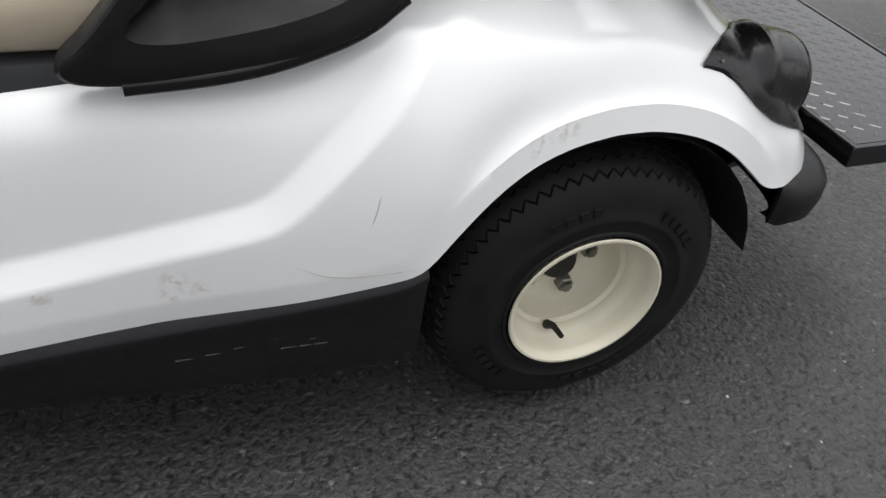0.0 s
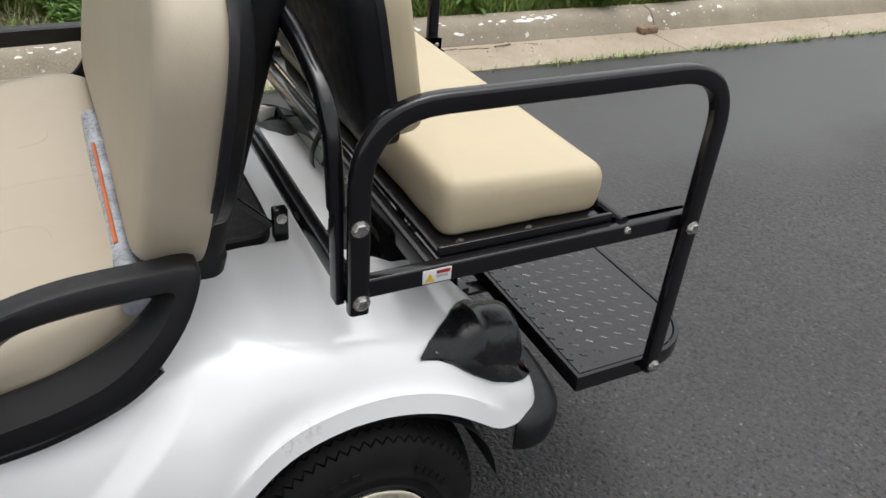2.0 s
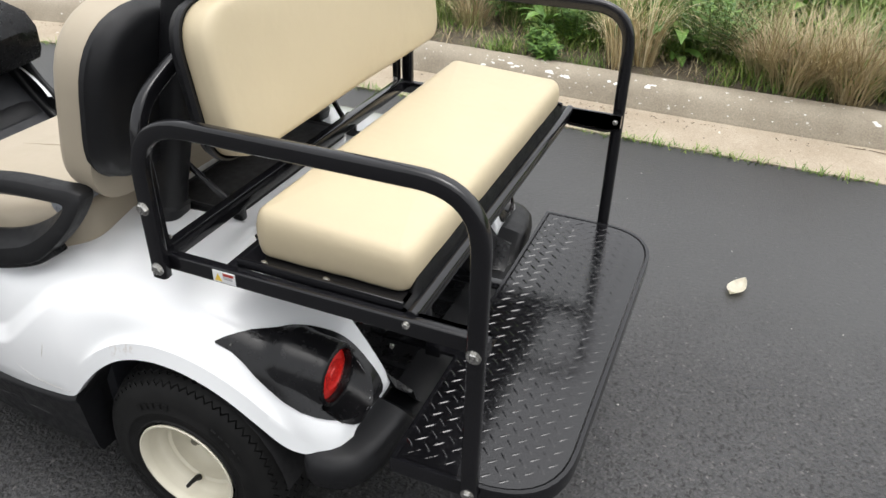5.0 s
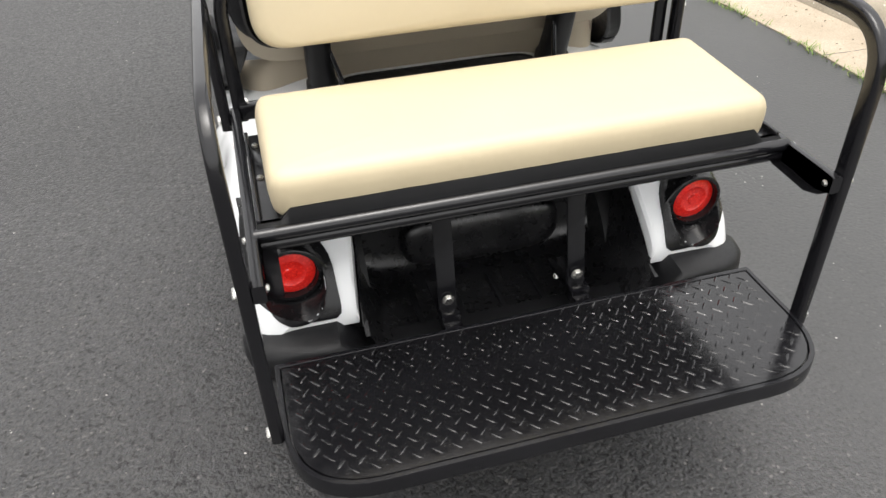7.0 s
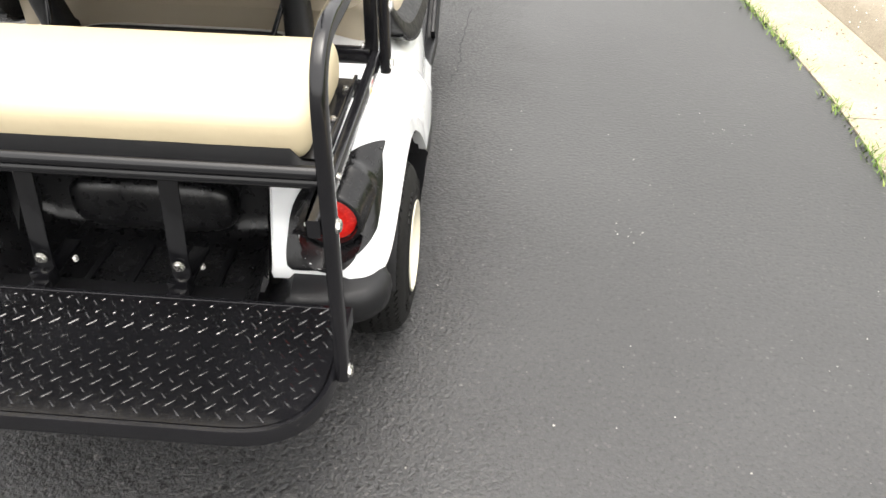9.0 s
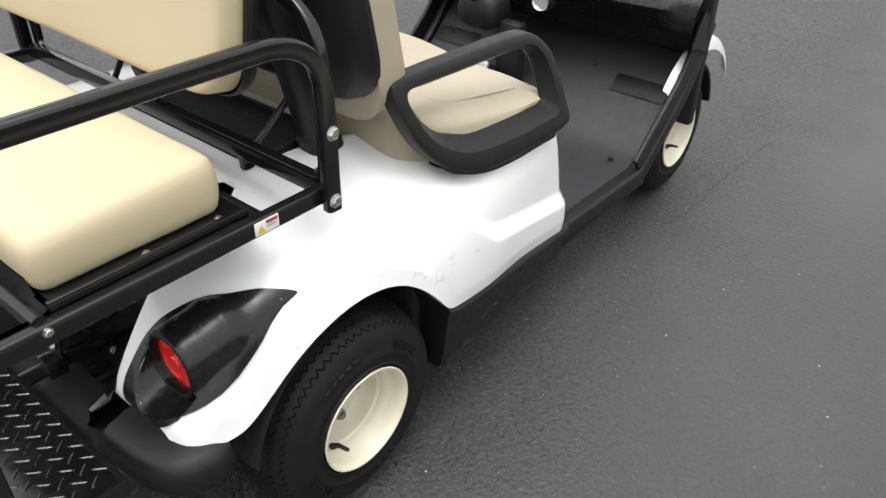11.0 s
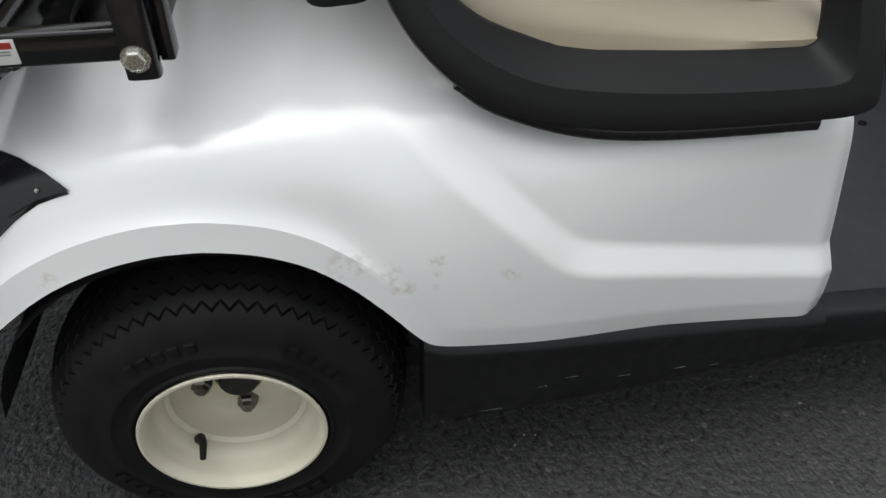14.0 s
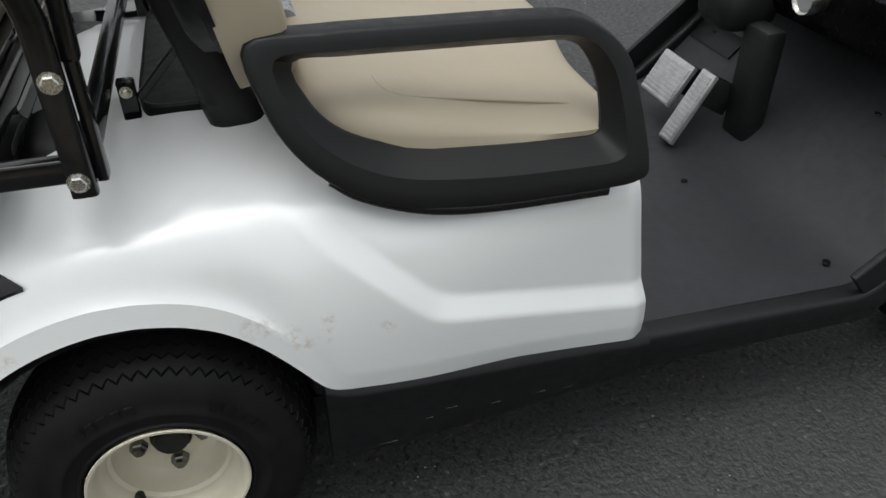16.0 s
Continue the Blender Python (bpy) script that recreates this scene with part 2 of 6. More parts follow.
CURB = concrete("weathered_curb_concrete", (0.23, 0.196, 0.147), (0.34, 0.297, 0.23), 0.655)
GUTTER = concrete("tan_gutter_concrete", (0.31, 0.255, 0.187), (0.405, 0.345, 0.265), 0.7)


def soil():
    m, nt, b = nodes_of("dry_soil_and_thatch")
    n1 = tex(nt, "ShaderNodeTexNoise", 7, 8, 0.7)
    nt.links.new(ramp(nt, n1.outputs[0], ((0.3, (0.06, 0.05, 0.035)), (0.55, (0.14, 0.115, 0.08)), (0.72, (0.1, 0.12, 0.05)))), b.inputs["Base Color"])
    b.inputs["Roughness"].default_value = 0.95
    n2 = tex(nt, "ShaderNodeTexNoise", 40, 6, 0.7)
    bump(nt, b, n2.outputs[0], 0.9, 0.03)
    return m


SOIL = soil()


def leafy(name, a, b_, c, single=False):
    m, nt, b = nodes_of(name)
    g = nt.nodes.new("ShaderNodeObjectInfo").outputs["Random"] if single else nt.nodes.new("ShaderNodeNewGeometry").outputs["Random Per Island"]
    nt.links.new(ramp(nt, g, ((0.0, a), (0.6, b_), (1.0, c))), b.inputs["Base Color"])
    b.inputs["Roughness"].default_value = 0.55
    b.inputs["Subsurface Weight"].default_value = 0.0
    return m


GRASS = leafy("green_grass_blades", (0.07, 0.13, 0.02), (0.15, 0.25, 0.04), (0.27, 0.33, 0.08))
DRY = leafy("straw_coloured_blades", (0.26, 0.2, 0.1), (0.42, 0.34, 0.19), (0.55, 0.47, 0.3))
STRAW = leafy("pale_curling_straw", (0.3, 0.23, 0.11), (0.55, 0.45, 0.26), (0.75, 0.67, 0.46))
WEED = leafy("green_weed_leaves", (0.06, 0.13, 0.02), (0.11, 0.22, 0.035), (0.19, 0.31, 0.06), True)
FLAKE = surface("white_flaked_lime", (0.78, 0.77, 0.73), 0.75, vary=0.15, scale=40)
TWIG = surface("dry_brown_twig", (0.13, 0.09, 0.055), 0.8, vary=0.4, scale=60)
BRICK = surface("weathered_brown_brick", (0.24, 0.16, 0.11), 0.85, vary=0.45, scale=30, grain=0.4, grain_scale=300)
BUSH = leafy("green_bush_leaves", (0.045, 0.11, 0.016), (0.09, 0.19, 0.028), (0.17, 0.29, 0.05))
LITTER = leafy("brown_litter", (0.05, 0.035, 0.02), (0.13, 0.09, 0.05), (0.35, 0.29, 0.2))
GRIT = leafy("pale_stone_chips", (0.2, 0.19, 0.17), (0.4, 0.39, 0.36), (0.6, 0.58, 0.54))
STALK = surface("green_stalk", (0.12, 0.17, 0.05), 0.6, vary=0.3, scale=30)
DEAD_LEAF = surface("pale_dry_leaf", (0.78, 0.74, 0.62), 0.6, vary=0.12, scale=60)


# ---- mesh helpers ----
def finish(name, bm, material, sharp=38):
    bmesh.ops.recalc_face_normals(bm, faces=bm.faces)
    lim = radians(sharp)
    for f in bm.faces:
        f.smooth = True
    for e in bm.edges:
        if len(e.link_faces) == 2 and e.calc_face_angle(0) > lim:
            e.smooth = False
    me = bpy.data.meshes.new(name)
    bm.to_mesh(me)
    bm.free()
    me.materials.append(material)
    return new(name, me)


def part(name, bm, material, parent=None, label="", sharp=38):
    """Links a bmesh as one mesh object under a thing or under a part."""
    ob = finish(name, bm, material, sharp)
    if parent is not None:
        ob.parent = parent
    if label:
        tagged(ob, label)
    return ob


def grid(bm, rows, close_u=False, close_v=False, caps=False):
    """Faces over rows of points; u runs along a row, v from row to row."""
    vs = [[bm.verts.new(p) for p in r] for r in rows]
    nv, nu = len(vs), len(vs[0])
    for i in range(nv if close_v else nv - 1):
        for j in range(nu if close_u else nu - 1):
            q = [vs[i][j], vs[i][(j + 1) % nu], vs[(i + 1) % nv][(j + 1) % nu], vs[(i + 1) % nv][j]]
            if len({v.co.to_tuple(6) for v in q}) > 2:
                bm.faces.new(q)
    if caps:
        for r in (vs[0], vs[-1]):
            bm.faces.new(r)
    return vs


def box(bm, lo, hi, bevel=0.0, m=None, seg=2):
    start = len(bm.verts)
    c = [(a + b) / 2 for a, b in zip(lo, hi)]
    s = [abs(b - a) for a, b in zip(lo, hi)]
    r = bmesh.ops.create_cube(bm, size=1.0, matrix=(m or Matrix()) @ Matrix.LocRotScale(c, None, s))
    if bevel:
        edges = list({e for v in r["verts"] for e in v.link_edges})
        bmesh.ops.bevel(bm, geom=edges, offset=bevel, segments=seg, affect="EDGES", profile=0.5)
    return bm


def fresh(fn, *a, **k):
    bm = bmesh.new()
    fn(bm, *a, **k)
    return bm


def rounded(points, radius, steps=6, closed=False):
    """A polyline with its corners turned into arcs."""
    pts = [Vector(p) for p in points]
    out = []
    n = len(pts)
    for i, p in enumerate(pts):
        if not closed and i in (0, n - 1):
            out.append(p)
            continue
        a, b = pts[i - 1] - p, pts[(i + 1) % n] - p
        r = radius[i] if isinstance(radius, (list, tuple)) else radius
        d = min(r, a.length * 0.49, b.length * 0.49)
        s, e = p + a.normalized() * d, p + b.normalized() * d
        for k in range(steps + 1):
            t = k / steps
            out.append(s * (1 - t) ** 2 + p * 2 * t * (1 - t) + e * t * t)
    return out


def rect_profile(w, h, r=0.004, n=3):
    out = []
    for cx, cy, a0 in ((w / 2 - r, h / 2 - r, 0), (-w / 2 + r, h / 2 - r, 90), (-w / 2 + r, -h / 2 + r, 180), (w / 2 - r, -h / 2 + r, 270)):
        for k in range(n + 1):
            a = radians(a0 + 90 * k / n)
            out.append((cx + r * math.cos(a), cy + r * math.sin(a)))
    return out


def round_profile(r, n=14):
    return [(r * math.cos(2 * math.pi * k / n), r * math.sin(2 * math.pi * k / n)) for k in range(n)]


def sweep(bm, path, profile, side=(1, 0, 0), closed=False, scales=None):
    """Sweeps a profile along a path; the profile's first axis keeps to side."""
    path = [Vector(p) for p in path]
    rows = []
    n = len(path)
    for i, p in enumerate(path):
        if closed:
            t = path[(i + 1) % n] - path[i - 1]
        else:
            t = path[min(i + 1, n - 1)] - path[max(i - 1, 0)]
        t.normalize()
        s = Vector(side)
        s = (s - t * s.dot(t)).normalized()
        u = t.cross(s)
        k = scales[i] if scales else 1.0
        rows.append([p + s * a * k + u * b * k for a, b in profile])
    grid(bm, rows, close_u=True, close_v=closed, caps=not closed)
    return bm


def lathe(bm, profile, n=48, axis="x", centre=(0, 0, 0), closed=False):
    """Turns a profile of (along, radius) about an axis."""
    c = Vector(centre)
    rows = []
    for k in range(n):
        a = 2 * math.pi * k / n
        row = []
        for d, r in profile:
            p = (d, r * math.cos(a), r * math.sin(a)) if axis == "x" else ((r * math.cos(a), d, r * math.sin(a)) if axis == "y" else (r * math.cos(a), r * math.sin(a), d))
            row.append(c + Vector(p))
        rows.append(row)
    grid(bm, rows, close_u=closed, close_v=True)
    bmesh.ops.remove_doubles(bm, verts=bm.verts, dist=1e-6)
    return bm


def smooth_table(xs, rows, x):
    """Smooth interpolation (monotone cubic) of rows of numbers over knots xs."""
    xs, rows = np.asarray(xs, float), np.asarray(rows, float)
    order = np.argsort(xs)
    xs, rows = xs[order], rows[order]
    x = min(max(x, xs[0]), xs[-1])
    i = min(max(int(np.searchsorted(xs, x)) - 1, 0), len(xs) - 2)
    h = np.diff(xs)
    d = np.diff(rows, axis=0) / h.reshape(-1, *([1] * (rows.ndim - 1)))

    def slope(k):
        if k == 0:
            return d[0]
        if k == len(xs) - 1:
            return d[-1]
        s = np.where(d[k - 1] * d[k] > 0, 2 * d[k - 1] * d[k] / (d[k - 1] + d[k] + 1e-12), 0.0)
        return s

    t = (x - xs[i]) / h[i]
    a, b, c, e = 2 * t**3 - 3 * t**2 + 1, t**3 - 2 * t**2 + t, -2 * t**3 + 3 * t**2, t**3 - t**2
    return a * rows[i] + b * h[i] * slope(i) + c * rows[i + 1] + e * h[i] * slope(i + 1)


def spline(points, per=6):
    """A Catmull-Rom curve through points."""
    p = [Vector(q) for q in points]
    p = [p[0] * 2 - p[1]] + p + [p[-1] * 2 - p[-2]]
    out = []
    for i in range(1, len(p) - 2):
        for k in range(per):
            t = k / per
            out.append(0.5 * (2 * p[i] + (p[i + 1] - p[i - 1]) * t + (2 * p[i - 1] - 5 * p[i] + 4 * p[i + 1] - p[i + 2]) * t**2 + (3 * p[i] - p[i - 1] - 3 * p[i + 1] + p[i + 2]) * t**3))
    out.append(p[-2])
    return out


def smoothstep(a, b, x):
    t = min(max((x - a) / (b - a), 0.0), 1.0)
    return t * t * (3 - 2 * t)


def cushion(bm, sx, sy, sz, power=5.0, n=28, vz=3.0, crown=0.0, m=None):
    """A padded block: a superellipsoid with a slightly crowned top, its middle at the origin."""
    rows = []
    sgn = lambda v, p: math.copysign(abs(v) ** p, v)  # noqa: E731
    for i in range(n // 2 + 1):
        ph = -math.pi / 2 + math.pi * i / (n // 2)
        row = []
        for j in range(n * 2):
            th = 2 * math.pi * j / (n * 2)
            ce = abs(math.cos(ph)) ** (2 / vz)
            x = sx / 2 * ce * sgn(math.cos(th), 2 / power)
            y = sy / 2 * ce * sgn(math.sin(th), 2 / power)
            z = sz / 2 * sgn(math.sin(ph), 2 / vz)
            if z > 0 and crown:
                z += crown * (1 - (2 * x / sx) ** 2) * (1 - (2 * y / sy) ** 2)
            p = Vector((x, y, z))
            row.append(m @ p if m else p)
        rows.append(row)
    grid(bm, rows, close_u=True)
    bmesh.ops.remove_doubles(bm, verts=bm.verts, dist=1e-5)
    return bm


def bolt_mesh(r=0.011, h=0.008):
    """A hexagon bolt head with washer, along +x."""
    bm = bmesh.new()
    lathe(bm, [(0, 0), (0, r * 1.25), (0.002, r * 1.25), (0.002, r * 0.9)], 18)
    lathe(bm, [(0.002, r), (h * 0.8, r), (h, r * 0.8), (h, 0)], 6)
    me = bpy.data.meshes.new("bolt")
    for f in bm.faces:
        f.smooth = False
    bm.to_mesh(me)
    bm.free()
    me.materials.append(CHROME)
    return me


BOLT, SMALL_BOLT = bolt_mesh(), bolt_mesh(0.006, 0.006)


def bolt(parent, at, way=(1, 0, 0), small=False):
    ob = new("bolt", SMALL_BOLT if small else BOLT)
    ob.matrix_world = Matrix.Translation(at) @ Vector(way).to_track_quat("X", "Z").to_matrix().to_4x4()
    ob.parent = parent
    return ob


# ---- the setting: road, gutter, curb, verge ----
CURB_LINE = [(0.2, 9.0), (1.2, 6.5), (1.85, 4.6), (2.1, 3.5), (2.19, 2.7), (2.25, 2.0), (2.275, 1.4), (2.265, 0.8), (2.235, 0.1), (2.212, -0.7), (2.208, -2.0), (2.208, -3.5), (2.208, -6.0), (2.2, -14.0)]


def curb_frames():
    pts = spline([(x, y, 0) for x, y in CURB_LINE], 10)
    out = []
    for i, p in enumerate(pts):
        t = (pts[min(i + 1, len(pts) - 1)] - pts[max(i - 1, 0)]).normalized()
        out.append((p, Vector((-t.y, t.x, 0))))
    return out


def curb_at(y, off):
    """A place beside the road's edge: off metres beyond it."""
    y = min(max(y, -13.9), 8.9)
    for (p, n), (q, m) in zip(curb_frames_list, curb_frames_list[1:]):
        if (p.y - y) * (q.y - y) <= 0:
            t = (y - p.y) / (q.y - p.y)
            return p.lerp(q, t) + n.lerp(m, t).normalized() * off


curb_frames_list = curb_frames()
if curb_frames_list[40][1].x < 0:
    curb_frames_list = [(p, -n) for p, n in curb_frames_list]


def strip(bm, profile):
    grid(bm, [[p + n * a + Vector((0, 0, z)) for a, z in profile] for p, n in curb_frames_list])
    return bm


def road_height(x):
    """The road rises gently from the cart towards its crown."""
    return float(np.interp(x, [-4.0, 0.6], [0.06, 0.0])) if x < 0.45 else 0.0


def road():
    xs = [-900, -60, -8, -4] + list(np.linspace(-3.6, 0.6, 15)) + [3, 60, 900]
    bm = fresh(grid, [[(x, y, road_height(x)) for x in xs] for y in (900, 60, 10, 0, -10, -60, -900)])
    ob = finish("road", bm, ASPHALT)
    tagged(ob, "dark grey asphalt road with pale specks", "road", kind="structure")


road()
gutter = finish("gutter", strip(bmesh.new(), [(-0.004, -0.05), (0.0, 0.006), (0.2, 0.004), (0.4, 0.012), (0.405, -0.05)]), GUTTER)
tagged(gutter, "tan concrete gutter along the road edge", "gutter", kind="structure")
CURB_PROFILE = [(0.396, -0.050), (0.400, 0.014), (0.407, 0.024), (0.420, 0.045), (0.436, 0.073), (0.456, 0.100), (0.478, 0.119), (0.504, 0.131), (0.534, 0.137), (0.573, 0.139), (0.608, 0.137), (0.638, 0.130), (0.656, 0.118), (0.660, 0.000)]
bed = [(a + (0.008 if a < 0.5 else -0.008), z - 0.012) for a, z in CURB_PROFILE]
curb = finish("curb", strip(bmesh.new(), bed), SOIL)
tagged(curb, "weathered brown-grey concrete curb with white flaked chips", "curb", kind="structure")
JOINTS = [13.0, 6.1, 1.33, -3.35, -7.9, -12.6]


def curb_section(y0, y1):
    rows = []
    steps = max(4, int((y0 - y1) / 0.15))
    for k in range(steps + 1):
        y = y0 - 0.004 - (y0 - y1 - 0.008) * k / steps
        rows.append([curb_at(y, a) + Vector((0, 0, z)) for a, z in CURB_PROFILE])
    return fresh(grid, rows, caps=True)


for y0, y1 in zip([8.8] + [j for j in JOINTS if -13 < j < 8], [j for j in JOINTS if -13 < j < 8] + [-13.9]):
    part("curb_section", curb_section(y0, y1), CURB, curb)


def verge():
    prof = [(0.655, 0.02), (0.66, 0.10), (0.75, 0.115), (1.2, 0.14), (2.0, 0.22), (4.0, 0.5), (9.0, 1.1), (40.0, 3.0), (300.0, 6.0)]
    bm = strip(bmesh.new(), prof)
    ob = finish("verge_ground", bm, SOIL)
    tagged(ob, "rough soil bank behind the curb", "ground", kind="structure")


verge()


def verge_height(off):
    return float(np.interp(off, [0.66, 0.75, 1.2, 2.0, 4.0, 9.0], [0.10, 0.115, 0.14, 0.22, 0.5, 1.1]))


def blade(verts, faces, base, height, width, lean, turn, curl, seg=3):
    d = Vector((math.cos(turn), math.sin(turn), 0))
    s = Vector((-d.y, d.x, 0))
    k0 = len(verts)
    for i in range(seg):
        t = i / seg
        c = base + d * (lean * height * t + curl * height * t * t) + Vector((0, 0, height * (t - 0.35 * curl * t * t)))
        w = width * (1 - t * 0.75)
        verts += [c - s * w / 2, c + s * w / 2]
    verts.append(base + d * (lean + curl) * height + Vector((0, 0, height * (1 - 0.35 * curl))))
    for i in range(seg - 1):
        a = k0 + 2 * i
        faces.append((a, a + 1, a + 3, a + 2))
    a = k0 + 2 * (seg - 1)
    faces.append((a, a + 1, a + 2))


def foliage(name, verts, faces, material):
    me = bpy.data.meshes.new(name)
    me.from_pydata(verts, [], faces)
    me.materials.append(material)
    return new(name, me)


rng = random.Random(7)


def grass(name, count, y0, y1, o0, o1, h0, h1, w, material, label, power=1.0, clumps=0):
    verts, faces = [], []
    centres = [(rng.uniform(y0, y1), o0 + (o1 - o0) * rng.random() ** power) for _ in range(clumps)]
    for _ in range(count):
        if clumps:
            cy, co = rng.choice(centres)
            y, off = rng.gauss(cy, 0.07), rng.gauss(co, 0.07)
        else:
            y, off = rng.uniform(y0, y1), o0 + (o1 - o0) * rng.random() ** power
        if off < o0:
            off = o0
        if not clumps and noise.noise(Vector((y * 1.7, off * 1.7, 3.1))) < -0.22 + 0.5 * smoothstep(1.15, 0.75, off) * smoothstep(-1.2, -0.2, y):
            continue
        p = curb_at(y, off)
        p = p + Vector((rng.uniform(-0.05, 0.05), rng.uniform(-0.07, 0.07), verge_height(off) - 0.01 if off > 0.6 else 0.0))
        blade(verts, faces, p, rng.uniform(h0, h1) * (0.55 + 0.45 * smoothstep(0.7, 1.3, off)), w * rng.uniform(0.6, 1.4), rng.uniform(0.05, 0.5), rng.uniform(0, 6.28), rng.uniform(0.1, 0.8))
    ob = foliage(name, verts, faces, material)
    tagged(ob, label, "grass", kind="stuff")


grass("grass", 42000, -6.5, 7.0, 0.70, 3.6, 0.12, 0.36, 0.008, GRASS, "uneven green grass on the bank behind the curb", 1.3)
grass("tall_grass", 24000, -6.5, 7.5, 0.85, 4.5, 0.25, 0.6, 0.01, GRASS, "tall green grass tufts on the bank", 1.1, 260)
grass("dry_grass", 5000, -6.5, 6.0, 0.8, 4.0, 0.15, 0.45, 0.005, DRY, "straw-coloured dry grass among the green", 0.8, 60)
grass("short_grass", 16000, -6.5, -1.55, 0.665, 1.5, 0.1, 0.3, 0.009, GRASS, "short lush green grass right behind the curb", 1.4)
grass("curb_tufts", 3200, -1.2, 3.0, 0.67, 1.2, 0.08, 0.22, 0.007, GRASS, "small green grass tufts on bare soil behind the curb", 1.0, 30)
grass("far_grass", 14000, -12, 12, 3.0, 9.0, 0.4, 1.0, 0.022, GRASS, "long grass far up the bank")


def road_crack(points):
    """A hairline crack in the asphalt, dark and ragged."""
    bm = bmesh.new()
    fine = []
    for (x0, y0), (x1, y1) in zip(points, points[1:]):
        for k in range(8):
            t = k / 8
            fine.append((x0 + (x1 - x0) * t + rng.uniform(-0.008, 0.008), y0 + (y1 - y0) * t + rng.uniform(-0.008, 0.008)))
    rows = []
    for x, y in fine:
        w = rng.uniform(0.001, 0.004)
        rows.append([(x - w, y, road_height(x) + 0.0006), (x, y, road_height(x) + 0.0012), (x + w, y, road_height(x) + 0.0006)])
    grid(bm, rows)
    tagged(finish("road_crack", bm, DARK), "thin dark crack in the asphalt", "crack", kind="structure")


road_crack([(0.66, 2.45), (0.636, 2.09), (0.626, 1.955), (0.629, 1.902), (0.636, 1.782), (0.625, 1.664), (0.6, 1.5)])


def grit():
    """Loose pale stone chips scattered on the road."""
    verts, faces = [], []
    spots = [(rng.uniform(-2.6, 2.1), rng.uniform(-2.6, 3.6), 1) for _ in range(300)]
    spots += [(1.278 + rng.gauss(0, 0.03), 0.477 + rng.gauss(0, 0.03), 1) for _ in range(9)] + [(0.513 + rng.gauss(0, 0.02), 0.465 + rng.gauss(0, 0.02), 1) for _ in range(7)] + [(1.74 + rng.gauss(0, 0.08), 1.2 + rng.gauss(0, 0.08), 1) for _ in range(14)]
    for x, y, _ in spots:
        r = rng.uniform(0.0018, 0.0045)
        a = rng.uniform(0, 6.28)
        k = len(verts)
        for i in range(5):
            b_ = a + i * 1.2566
            q = r * rng.uniform(0.6, 1.2)
            verts.append(Vector((x + q * math.cos(b_), y + q * math.sin(b_), road_height(x) - 0.0005)))
        verts.append(Vector((x, y, road_height(x) + r * rng.uniform(0.5, 0.9))))
        faces += [(k + i, k + (i + 1) % 5, k + 5) for i in range(5)]
    tagged(foliage("loose_grit", verts, faces, GRIT), "pale stone chips scattered on the asphalt", "grit", kind="stuff")


grit()


def joint_weeds():
    verts, faces = [], []
    for _ in range(3800):
        y = rng.uniform(-6, 6)
        if noise.noise(Vector((y * 2.3, 0.4, 0))) < -0.05 and rng.random() < 0.8:
            continue
        p = curb_at(y, rng.gauss(-0.005, 0.018)) + Vector((0, rng.uniform(-0.08, 0.08), 0.0))
        blade(verts, faces, p, rng.uniform(0.012, 0.05), 0.006, rng.uniform(0.2, 0.9), rng.uniform(0, 6.28), rng.uniform(0.2, 0.9))
    tagged(foliage("gutter_weeds", verts, faces, GRASS), "small green weeds in the joint between road and gutter", "weeds", kind="stuff")


joint_weeds()


def dry_tuft(y, off, count, h, spread=0.11):
    verts, faces = [], []
    base = curb_at(y, off) + Vector((0, 0, verge_height(off) - 0.01))
    for _ in range(count):
        a, r = rng.uniform(0, 6.28), spread * math.sqrt(rng.random())
        blade(verts, faces, base + Vector((r * math.cos(a), r * math.sin(a), 0)), h * rng.uniform(0.5, 1.1), 0.006, rng.uniform(0.05, 0.45), a + rng.uniform(-0.6, 0.6), rng.uniform(0.1, 1.0), 4)
    ob = foliage("dry_grass_tuft", verts, faces, DRY)
    tagged(ob, "dry straw-coloured grass tuft on the bank", "grass tuft", "grass tufts")


for y, off, n, h in ((-1.0, 0.95, 300, 0.5), (-1.15, 0.8, 260, 0.5), (-1.45, 0.78, 240, 0.45), (-1.3, 0.9, 260, 0.5), (-1.5, 1.0, 300, 0.48), (-2.0, 1.6, 260, 0.55), (0.9, 1.1, 200, 0.36), (-4.2, 1.5, 240, 0.45)):
    dry_tuft(y, off, n, h)


def curly_tuft(y, off, count, h):
    """A tuft of long pale straw that arches over and curls at the tips."""
    verts, faces = [], []
    base = curb_at(y, off) + Vector((0, 0, verge_height(off) - 0.01))
    for _ in range(count):
        a, r = rng.uniform(0, 6.28), 0.07 * math.sqrt(rng.random())
        d = Vector((math.cos(a), math.sin(a), 0))
        s_ = Vector((-d.y, d.x, 0)) * rng.uniform(0.0022, 0.004)
        L, bend, kink = h * rng.uniform(0.5, 1.15), rng.uniform(0.6, 2.6), rng.uniform(-0.25, 0.25)
        p, k0 = base + d * r, len(verts)
        for i in range(9):
            t = i / 8
            verts += [p - s_ * (1 - 0.8 * t), p + s_ * (1 - 0.8 * t)]
            e = 0.2 + bend * t * t
            p = p + (d * math.sin(e) + Vector((0, 0, math.cos(e))) + Vector((-d.y, d.x, 0)) * kink * t) * L / 8
        faces += [(k0 + 2 * i, k0 + 2 * i + 1, k0 + 2 * i + 3, k0 + 2 * i + 2) for i in range(8)]
    tagged(foliage("straw_tuft", verts, faces, STRAW), "pale curling dry straw tuft behind the curb", "grass tuft", "grass tufts")


